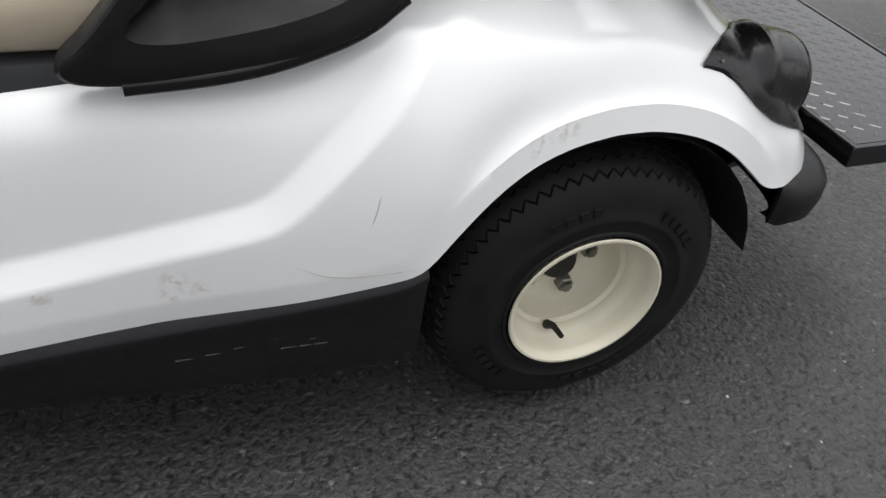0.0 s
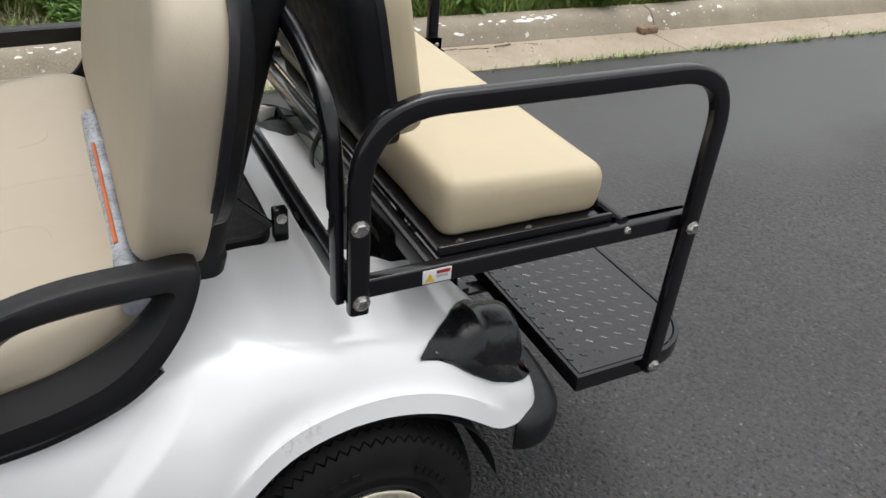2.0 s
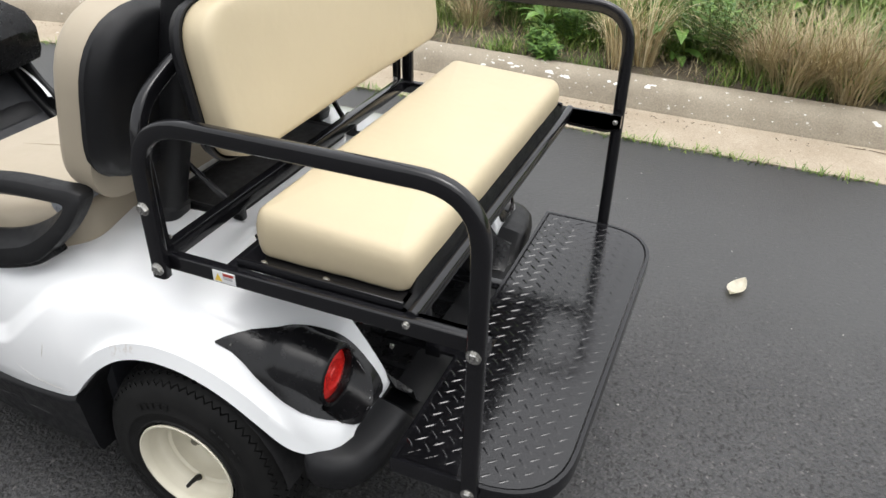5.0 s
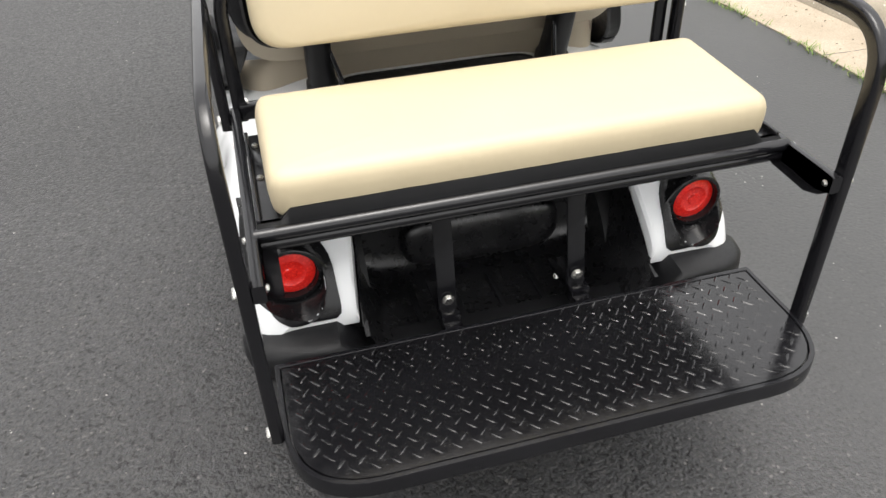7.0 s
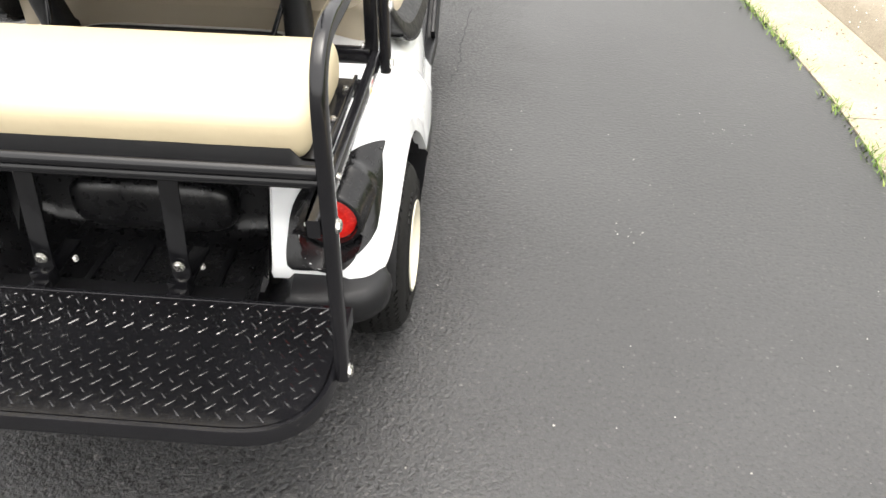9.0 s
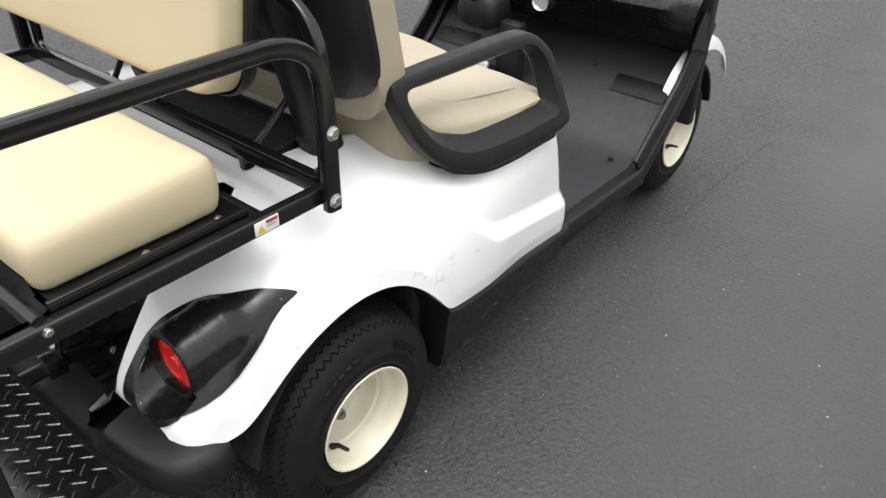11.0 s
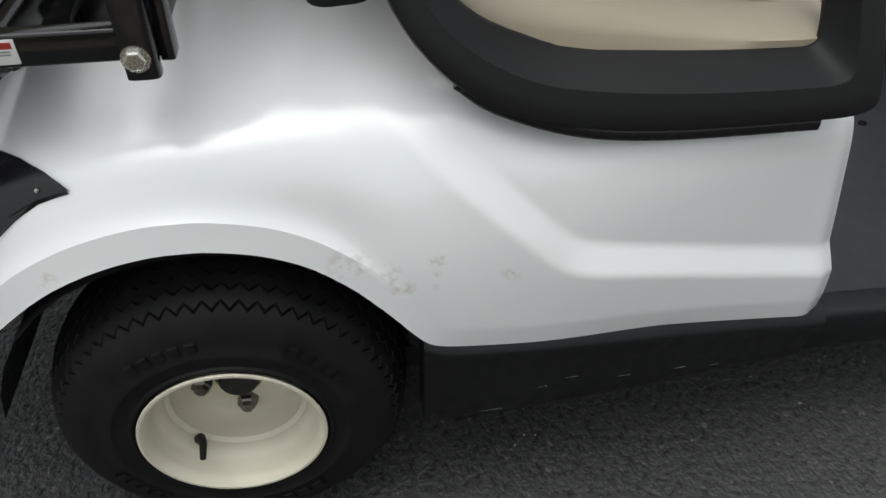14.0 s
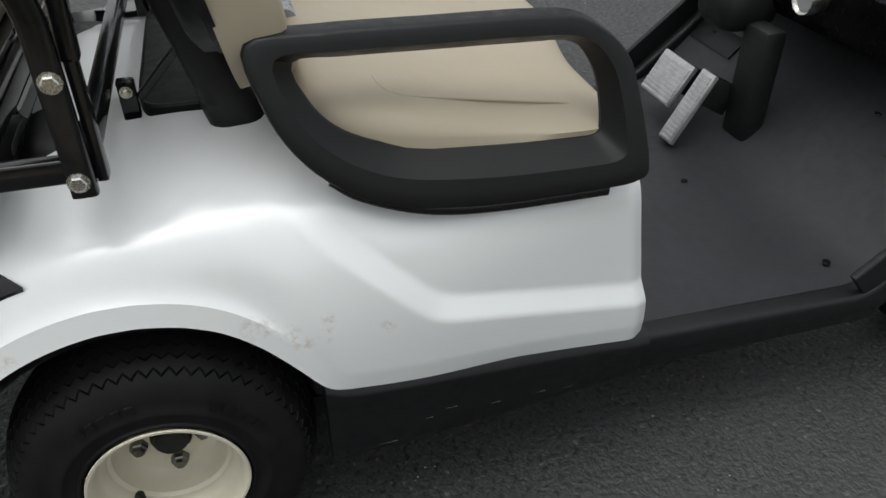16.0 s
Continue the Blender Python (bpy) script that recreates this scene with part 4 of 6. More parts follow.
def deck_tray():
    rows = []
    for k in range(48):
        a = 2 * math.pi * (k + 0.5) / 48
        c, s = math.copysign(abs(math.cos(a)) ** 0.22, math.cos(a)), math.copysign(abs(math.sin(a)) ** 0.35, math.sin(a))
        rows.append([(CX + 0.268 * c * f, 0.165 + 0.1 * s * f, z) for f, z in ((1.0, 0.7), (1.0, 0.7165), (0.985, 0.7205), (0.96, 0.719), (0.95, 0.7165), (0.0, 0.7165))])
    bm = fresh(grid, rows, close_v=True)
    bmesh.ops.remove_doubles(bm, verts=bm.verts, dist=1e-5)
    return bm


def well_cover(side):
    """A low wedge-shaped moulding at the corner of the bag well."""
    loop = rounded([(0.1, -0.19, 0), (0.1, 0.004, 0), (0.30, 0.004, 0), (0.385, -0.10, 0), (0.35, -0.19, 0)], [0.005, 0.005, 0.02, 0.03, 0.02], 6, True)
    c = sum(loop, Vector()) / len(loop)
    rows = [[Vector((CX + side * (c.x + (p.x - c.x) * f), c.y + (p.y - c.y) * f, z)) for p in loop] for f, z in ((1.0, 0.6), (1.0, 0.654), (0.99, 0.662), (0.93, 0.668), (0.6, 0.672), (0.0, 0.674))]
    bm = fresh(grid, rows, close_u=True)
    bmesh.ops.remove_doubles(bm, verts=bm.verts, dist=1e-5)
    return bm


for side in (-1, 1):
    cover = part("well_cover", well_cover(side), BLACK_PLASTIC, cart, "black moulded corner cover on the deck", 60)
    part("mound", fresh(cushion, 0.2, 0.13, 0.07, 3.2, 24, 2.6, 0.0, Matrix.Translation((CX + side * 0.21, -0.068, 0.665))), BLACK_PLASTIC, cover)
part("deck_tray", deck_tray(), DARK, cart, "shallow black plastic tray")


def seat_skirt():
    bm = bmesh.new()
    box(bm, (CX - 0.53, 0.26, 0.27), (CX + 0.53, 0.79, 0.655), 0.02)
    return bm


part("seat_box", seat_skirt(), MAT, cart)


def sill_height(y, side):
    return float(np.interp(y, ARCH_Y, ARCH_Z))


def rocker(side):
    rows = []
    for y in np.linspace(0.278, 0.86, 24):
        z1 = sill_height(y, side) + 0.004
        xo = 0.617 - 0.036 * smoothstep(0.3, 0.95, y) - 0.02 * max(0, y - 0.6)
        rows.append([(CX + side * x, y, z) for x, z in ((xo - 0.06, z1 + 0.01), (xo - 0.006, z1), (xo + 0.008, z1 - 0.013), (xo + 0.009, z1 - 0.018), (xo + 0.004, z1 - 0.034), (xo - 0.004, 0.28), (xo - 0.014, 0.21), (xo - 0.022, 0.195), (xo - 0.06, 0.195))])
    return fresh(grid, rows, caps=True)


for side in (-1, 1):
    rock = part("rocker_panel", rocker(side), BLACK_PLASTIC, cart, "black plastic rocker panel under the white side")
    # rows of pale scratches where it has touched down
    for y, z, dy in ((0.583, 0.275, 0.024), (0.55, 0.28, 0.018), (0.516, 0.288, 0.014), (0.47, 0.297, 0.012), (0.456, 0.276, 0.02), (0.434, 0.276, 0.014), (0.413, 0.276, 0.018), (0.424, 0.288, 0.01)) if side < 0 else ((0.374, 0.213, 0.03), (0.444, 0.255, 0.014), (0.483, 0.268, 0.02), (0.563, 0.246, 0.024), (0.653, 0.237, 0.02), (0.711, 0.225, 0.016)):
        xo = 0.617 - 0.036 * smoothstep(0.3, 0.95, y) - 0.02 * max(0, y - 0.6)
        f = (z - 0.28) / (sill_height(y, side) - 0.026 - 0.28) if z > 0.28 else (z - 0.28) / 0.07
        x = xo - 0.004 + (0.006 * f if z > 0.28 else 0.01 * f)
        part("scratch", fresh(box, (CX + side * x - 0.0008, y - dy / 2, z - 0.0004), (CX + side * x + 0.0008, y + dy / 2, z + 0.0004)), SCRATCH, rock)


def wheel_well(side):
    """The dark liner behind the tyre, with a mud flap at its front."""
    bm = bmesh.new()
    rows = []
    for k in range(19):
        a = radians(-12 + 184 * k / 18)
        y, z = 0.025 + 0.275 * math.cos(a), 0.27 + 0.275 * math.sin(a)
        rows.append([(CX + side * x, y, z) for x in (0.60, 0.30)])
    vs = grid(bm, rows)
    bm.faces.new([r[1] for r in vs])
    box(bm, (CX + side * 0.50, 0.285, 0.2), (CX + side * 0.605, 0.3, 0.37), 0.004)
    return bm


for side in (-1, 1):
    part("wheel_well_liner", wheel_well(side), DARK, cart)


def bumper():
    line = [(-0.588, -0.285), (-0.597, -0.315), (-0.586, -0.362), (-0.545, -0.4), (-0.46, -0.42), (-0.3, -0.43), (-0.15, -0.433), (0, -0.434), (0.15, -0.433), (0.3, -0.43), (0.46, -0.42), (0.545, -0.4), (0.586, -0.362), (0.597, -0.315), (0.588, -0.285)]
    pts = spline([(CX + x, y, 0) for x, y in line], 5)
    rows = []
    for i, p in enumerate(pts):
        t = (pts[min(i + 1, len(pts) - 1)] - pts[max(i - 1, 0)]).normalized()
        n = Vector((t.y, -t.x, 0))
        e = min(i, len(pts) - 1 - i) / 4
        k = smoothstep(-0.3, 1.0, e)
        low = 0.075 * smoothstep(0.395, 0.345, abs(p.x))
        rows.append([p + n * a * k + Vector((0, 0, 0.385 + (z - 0.385) * (0.7 + 0.3 * k) - low)) for a, z in ((-0.10, 0.437), (-0.06, 0.433), (-0.02, 0.425), (-0.006, 0.417), (0.003, 0.404), (0.005, 0.38), (0.0, 0.352), (-0.014, 0.336), (-0.06, 0.328))])
    return fresh(grid, rows, caps=True)


part("rear_bumper", bumper(), BLACK_PLASTIC, cart, "matt black wrap-around rear bumper")


def bag_well():
    """The deep black recess between the rear fenders: floor, sides and front wall."""
    bm = bmesh.new()
    rows = []
    for y, zf in ((-0.405, 0.33), (-0.37, 0.345), (-0.33, 0.346), (-0.28, 0.345), (-0.2, 0.345), (-0.15, 0.349), (-0.125, 0.358), (-0.11, 0.375), (-0.102, 0.4)):
        w = inner_edge(y) - 0.012
        top = float(np.interp(y, [-0.357, -0.345, -0.32, -0.29, -0.25, -0.2, -0.12], [0.42, 0.45, 0.49, 0.525, 0.565, 0.615, 0.66]))
        half = [(w - 0.002, top), (w - 0.004, (top + zf + 0.09) / 2), (w - 0.012, zf + 0.09), (w - 0.03, zf + 0.045), (w - 0.06, zf + 0.016), (w - 0.1, zf + 0.003), (w - 0.16, zf)]
        row = [(-x, y, z) for x, z in half] + [(x, y, zf) for x in (-0.1, 0.0, 0.1)] + [(x, y, z) for x, z in reversed(half)]
        rows.append(row)
    last = rows[-1]
    for y, t in ((-0.098, 0.3), (-0.1, 0.6), (-0.105, 1.0)):
        rows.append([(x, y, z + (0.70 - z) * t) for x, _, z in last])
    grid(bm, rows)
    return bm


well = part("bag_well", bag_well(), WELL, cart, "black moulded bag well between the fenders")


def bulge():
    m = Matrix.Translation((0, -0.1, 0.437))
    return fresh(cushion, 0.41, 0.12, 0.155, 5.0, 32, 3.4, 0.0, m)


part("well_bulge", bulge(), WELL, well)
for x in (-0.2, -0.1, 0.0, 0.1, 0.2):
    part("rib", fresh(box, (x - 0.008, -0.38, 0.338), (x + 0.008, -0.18, 0.352), 0.003), BLACK_PLASTIC, well)

# ---- tail lights ----
LAMP = (0.474, -0.289, 0.54)


def fender_tree(side):
    me = SHELLS[side].data
    return BVHTree.FromPolygons([v.co.copy() for v in me.vertices], [list(p.vertices) for p in me.polygons])


def lamp_hole(side, tree, n=48):
    """The rim of the round recess in the fender's rear face."""
    out = []
    for k in range(n):
        a = 2 * math.pi * k / n
        x, z = CX + side * (0.474 + 0.068 * math.cos(a)), 0.522 + 0.076 * math.sin(a)
        hit, nor, _, _ = tree.ray_cast(Vector((x, -1.0, z)), Vector((0, 1, 0)))
        out.append((hit if hit else Vector((x, -0.25, z))) + Vector((0, -0.005, 0)))
    return out


LAMP_EDGE = [(0.561, -0.086, 0.615), (0.534, -0.115, 0.628), (0.488, -0.168, 0.626), (0.457, -0.194, 0.62), (0.429, -0.224, 0.606), (0.4, -0.26, 0.58), (0.387, -0.29, 0.552), (0.384, -0.325, 0.511), (0.383, -0.354, 0.462), (0.395, -0.3575, 0.45), (0.45, -0.356, 0.452), (0.508, -0.34, 0.466), (0.545, -0.312, 0.486), (0.561, -0.279, 0.502), (0.565, -0.245, 0.515), (0.565, -0.218, 0.531), (0.564, -0.18, 0.557), (0.562, -0.15, 0.584), (0.561, -0.122, 0.6)]


def flange(side, tree):
    """The thin black plate that follows the fender round the lamp."""
    edge = LAMP_EDGE
    n = 48
    hole = lamp_hole(side, tree, n)
    loop = spline([(CX + side * x, y, z) for x, y, z in edge + edge[:1]], 8)[:-1]
    mid = sum(hole, Vector()) / n

    def turn(p):
        return math.atan2(p.z - mid.z, side * (p.x - mid.x) * 0.75 - (p.y - mid.y) * -0.66)

    rows = []
    around = sorted(((turn(p), p) for p in loop), key=lambda q: q[0])
    angles = [a for a, _ in around]
    for k in range(n):
        h = hole[k]
        a = turn(h)
        o = Vector([float(np.interp(a, angles, [p[i] for _, p in around], period=2 * math.pi)) for i in range(3)])
        row = []
        for f in (0.0, 0.03, 0.1, 0.2, 0.35, 0.5, 0.65, 0.8, 0.95, 1.0):
            q, nor, _, _ = tree.find_nearest(o.lerp(h, f))
            if nor.dot(Vector((side * 0.6, -0.5, 0.6))) < 0:
                nor = -nor
            row.append(q + nor * (0.0005 if f == 0 else 0.0045) if f < 1 else h)
        rows.append(row)
    # recess down to the lens
    c = Vector((CX + side * LAMP[0], LAMP[1] + 0.012, LAMP[2]))
    for k, row in enumerate(rows):
        a = 2 * math.pi * k / n
        r = c + Vector((side * 0.06 * math.cos(a), 0, 0.06 * math.sin(a)))
        row += [row[-1].lerp(r, f) + Vector((0, 0.006 * math.sin(math.pi * f), 0)) for f in (0.15, 0.5, 0.85, 1.0)]
    return fresh(grid, rows, close_v=True)


def lamp_shroud(side):
    """The ring round the lens, at the mouth of the hood."""
    rows = [(0.474, -0.25, 0.543, 0.05), (0.474, -0.262, 0.542, 0.0645), (0.474, -0.2925, 0.541, 0.0655), (0.474, -0.3035, 0.54, 0.0655), (0.474, -0.3055, 0.54, 0.063), (0.474, -0.3055, 0.54, 0.057), (0.474, -0.291, 0.54, 0.0545), (0.474, -0.287, 0.54, 0.03)]
    out = [[Vector((CX + side * (x + r * math.cos(a)), y, z + r * math.sin(a))) for a in (2 * math.pi * k / 48 for k in range(48))] for x, y, z, r in rows]
    return fresh(grid, out, close_u=True)


HOOD_Y = [-0.086, -0.1, -0.12, -0.14, -0.16, -0.175, -0.188, -0.198, -0.206, -0.212, -0.217, -0.221, -0.226, -0.24, -0.26, -0.28, -0.292, -0.299, -0.302]
UP, ACROSS = Vector((0.42, 0.0, 0.9075)), Vector((0.9075, 0.0, -0.42))


def hood_radius(y):
    return float(smooth_table([-0.302, -0.299, -0.29, -0.226, -0.219, -0.213, -0.2, -0.185, -0.165, -0.14, -0.11, -0.085], np.array([[0.0655], [0.067], [0.0672], [0.0672], [0.0692], [0.0672], [0.063], [0.053], [0.036], [0.018], [0.006], [0.0]]), y)[0])


def hood(side):
    """The barrel over the lens, flowing out into the fender and forward to a point."""
    inner = sorted([(-0.087, 0.559, 0.616), (-0.115, 0.534, 0.628), (-0.168, 0.488, 0.626), (-0.194, 0.457, 0.62), (-0.224, 0.429, 0.606), (-0.26, 0.4, 0.58), (-0.29, 0.387, 0.552), (-0.305, 0.386, 0.535)])
    outer = sorted([(-0.087, 0.5615, 0.613), (-0.122, 0.561, 0.6), (-0.15, 0.562, 0.584), (-0.18, 0.564, 0.557), (-0.218, 0.565, 0.531), (-0.245, 0.565, 0.515), (-0.279, 0.561, 0.502), (-0.305, 0.548, 0.49)])
    rows = []
    for y in HOOD_Y:
        sec = [p for p in body_section(y, side)[:-2]]
        fs = [p.dot(ACROSS) for p in sec]
        fu = [p.dot(UP) for p in sec]
        order = np.argsort(fs)
        fs, fu = np.array(fs)[order], np.array(fu)[order]

        def on_fender(chain):
            x, z = (float(np.interp(y, [p[0] for p in chain], [p[q] for p in chain])) for q in (1, 2))
            return min(sec, key=lambda p: (p.x - x) ** 2 + (p.z - z) ** 2).dot(ACROSS)

        s0, s1 = on_fender(inner), on_fender(outer)
        t = (y + 0.219) / -0.073
        c = Vector((0.486 - 0.012 * t, y, 0.562 - 0.02 * t))
        cs, cu, r = c.dot(ACROSS), c.dot(UP), hood_radius(y)
        row = []
        n = 44
        for k in range(n + 1):
            f = k / n
            sv = s0 + (s1 - s0) * f
            base = float(np.interp(sv, fs, fu)) + 0.005 * smoothstep(0, 0.04, min(f, 1 - f)) + 0.0004
            d = abs(sv - cs)
            top = cu + (math.sqrt(r * r - d * d) if d < r * 0.985 else r * 0.172 - (d - r * 0.985) * 6.0)
            top = min(top, base + 0.2)
            w = 0.006
            hi, lo = max(base, top), min(base, top)
            h = hi + w * math.log(1 + math.exp(-(hi - lo) / w)) * smoothstep(0, 0.14, min(f, 1 - f)) * smoothstep(-0.086, -0.15, y)
            if min(f, 1 - f) < 0.001:
                h = base
            p = ACROSS * sv + UP * h
            row.append(Vector((CX + side * p.x, y, p.z)))
        rows.append(row)
    mouth = rows[-1]
    mid = Vector((CX + side * 0.474, 0, 0.535))
    for pull, y in ((0.06, -0.3035), (0.1, -0.301), (0.1, -0.28)):
        rows.append([Vector((p.x + (mid.x - p.x) * pull, y, p.z + (mid.z - p.z) * pull)) for p in mouth])
    return fresh(grid, rows)


def lens(side):
    c = (CX + side * LAMP[0], LAMP[1], LAMP[2])
    prof = [(-0.008, 0.0), (-0.008, 0.012), (-0.0055, 0.014), (-0.0055, 0.03), (-0.007, 0.032), (-0.005, 0.046), (-0.001, 0.0545), (0.006, 0.055)]
    return fresh(lathe, prof, 40, "y", c)


for side in (-1, 1):
    tree = fender_tree(side)
    lamp = part("tail_light", flange(side, tree), GLOSS_PLASTIC, cart, "round red tail light in a black teardrop housing", 55)
    part("hood", hood(side), GLOSS_PLASTIC, lamp, "black plastic barrel-shaped hood", 50)
    part("lens_ring", lamp_shroud(side), GLOSS_PLASTIC, lamp, "black ring round the lens", 40)
    part("lens", lens(side), LENS, lamp, "round red ribbed lens")
    screw = bolt(lamp, (CX + side * 0.556, -0.118, 0.6165), (side * 0.6, 0, 0.8), True)
    screw.scale = (0.4, 0.3, 0.3)
    screw.data = screw.data.copy()
    screw.data.materials[0] = NUT
    # open the fender behind the lamp
    bm = bmesh.new()
    bm.from_mesh(SHELLS[side].data)
    gone = [f for f in bm.faces if f.calc_center_median().y < -0.2 and ((side * (f.calc_center_median().x - CX) - 0.474) / 0.069) ** 2 + ((f.calc_center_median().z - 0.522) / 0.077) ** 2 < 1]
    bmesh.ops.delete(bm, geom=gone, context="FACES")
    bm.to_mesh(SHELLS[side].data)
    bm.free()


# ---- wheels ----
TEETH = 66
SHOULDER = [(0.0, 0.17), (0.002, 0.178), (0.0045, 0.19), (0.008, 0.2), (0.0125, 0.2082), (0.018, 0.2152), (0.024, 0.2208), (0.034, 0.227), (0.05, 0.233), (0.075, 0.2385), (0.1, 0.2408), (0.12, 0.2408)]


def tyre(radius, w=0.2):
    """A low wide cart tyre with zigzag grooves, its outer face at x = 0, inwards to -w."""
    grow = (radius - 0.118) / 0.1228
    fine = np.linspace(0, 0.12, 240)
    curve = [float(smooth_table([p[0] for p in SHOULDER], np.array([[p[1]] for p in SHOULDER]), v)[0]) for v in fine]

    half = [(-0.012, 0.118), (-0.004, 0.1235), (0.0, 0.1265), (0.0022, 0.1285), (0.0022, 0.1315), (-0.001, 0.1335), (-0.001, 0.137), (0.0005, 0.150), (0.0025, 0.153), (0.0025, 0.158), (0.0, 0.162)]
    tread = [(0.002, 0, 0), (0.006, 0, 0), (0.011, 0, 0), (0.0145, 0, 0)]
    for x, way in ((0.0215, 1), (0.042, 1), (0.0625, 1), (0.083, 1)):
        tread += [(x - 0.002, 0, way), (x - 0.0015, 0.0075, way), (x + 0.0015, 0.0075, way), (x + 0.002, 0, way), (x + 0.0103, 0, way * 0.5)]
    rows = []
    wave = (-1.0, 0.0, 1.0, 0.0)
    for k in range(TEETH * 4):
        a = 2 * math.pi * k / (TEETH * 4)
        amp = 0.0042 * wave[k % 4]
        out = list(half)
        for d, depth, z in tread:
            out.append((-(d + amp * z), float(np.interp(d + amp * z, fine, curve)) - depth))
        far = [(-w - x, r) for x, r in half]
        for d, depth, z in tread:
            far.append((-w + (d - amp * z), float(np.interp(d - amp * z, fine, curve)) - depth))
        out += far[::-1]
        rows.append([(x, q * math.cos(a), q * math.sin(a)) for x, q in ((x, 0.118 + (r - 0.118) * grow) for x, r in out)])
    return fresh(grid, rows, close_v=True)


def rim():
    prof = [(0.002, 0.1235), (0.005, 0.1225), (0.005, 0.119), (-0.002, 0.114), (-0.012, 0.1105), (-0.03, 0.109), (-0.036, 0.104), (-0.042, 0.098), (-0.055, 0.096), (-0.06, 0.09), (-0.078, 0.088), (-0.092, 0.083), (-0.1, 0.076), (-0.103, 0.06), (-0.101, 0.04), (-0.099, 0.034), (-0.112, 0.033), (-0.112, 0.0)]
    return fresh(lathe, prof, 56)


TYRE_MARKS = [(30, 62), (95, 128), (200, 232), (268, 310)]


def wheel(x, y, side, turn, valve_turn, name="wheel", radius=0.241, lift=0.0):
    at = Matrix.Translation((x, y, radius + lift)) @ (Matrix() if side > 0 else Matrix.Rotation(math.pi, 4, "Z"))
    ob = part(name, rim(), RIM, cart, "cream steel wheel with a black turf tyre")
    ob.matrix_world = at

    def own(n, bm, mat, label="", sharp=38):
        o = part(n, bm, mat, None, label, sharp)
        o.matrix_world = at
        o.parent = ob
        o.matrix_parent_inverse = at.inverted()
        return o

    own("tyre", tyre(radius), RUBBER, "black low-profile tyre with sawtooth tread", 32)
    own("hub", fresh(lathe, [(-0.113, 0.028), (-0.088, 0.0275), (-0.084, 0.024), (-0.084, 0.0)], 24), DARK)
    for k in range(4):
        a = radians(turn + 90 * k)
        c = (-0.103, 0.0525 * math.cos(a), 0.0525 * math.sin(a))
        own("lug_nut", fresh(lathe, [(0.0, 0.0155), (0.014, 0.0145), (0.016, 0.011), (0.022, 0.009), (0.023, 0.0)], 6, "x", c), NUT, "dull steel lug nut", 20)
    a = radians(valve_turn)
    r0, r1 = 0.093, 0.082
    bm = bmesh.new()
    path = [(-0.05, r0 * math.cos(a), r0 * math.sin(a)), (-0.035, r1 * math.cos(a), r1 * math.sin(a)), (-0.008, (r1 - 0.004) * math.cos(a), (r1 - 0.004) * math.sin(a))]
    sweep(bm, path, round_profile(0.0055, 10), (0, 0, 1), scales=[1.5, 1.0, 0.8])
    own("valve_stem", bm, DARK)
    # raised sidewall marks, left as plain bars
    bm = bmesh.new()
    for a0, a1 in TYRE_MARKS:
        for k in range(5):
            b0 = radians(a0 + (a1 - a0) * k / 5)
            b1 = radians(a0 + (a1 - a0) * (k + 0.62) / 5)
            rows = [[(px, q * math.cos(b), q * math.sin(b)) for px, q in ((-0.001, 0.1655), (0.0022, 0.1665), (0.0012, 0.1795), (-0.004, 0.1805))] for b in np.linspace(b0, b1, 4)]
            grid(bm, rows)
    tagged(own("sidewall_mark", bm, RUBBER), kind="stuff")
    return ob


wheel(0.612, 0.022, 1, 5, -133)
wheel(-0.605, 0.018, -1, 112, -104, "wheel", 0.244, road_height(-0.55))


# ---- rear seat kit ----
def hoop(side):
    x = side * 0.552
    path = rounded([(x, 0.022, 0.738), (x, 0.022, 1.058), (x, -0.62, 1.062), (x, -0.622, 0.418)], [0, 0.12, 0.11, 0], 10)
    return fresh(sweep, path, rect_profile(0.024, 0.032, 0.007), (1, 0, 0))


def lower_rail(side):
    x = side * 0.5285
    return fresh(sweep, [(x, 0.035, 0.763), (x, -0.635, 0.765)], rect_profile(0.022, 0.034, 0.004), (1, 0, 0))


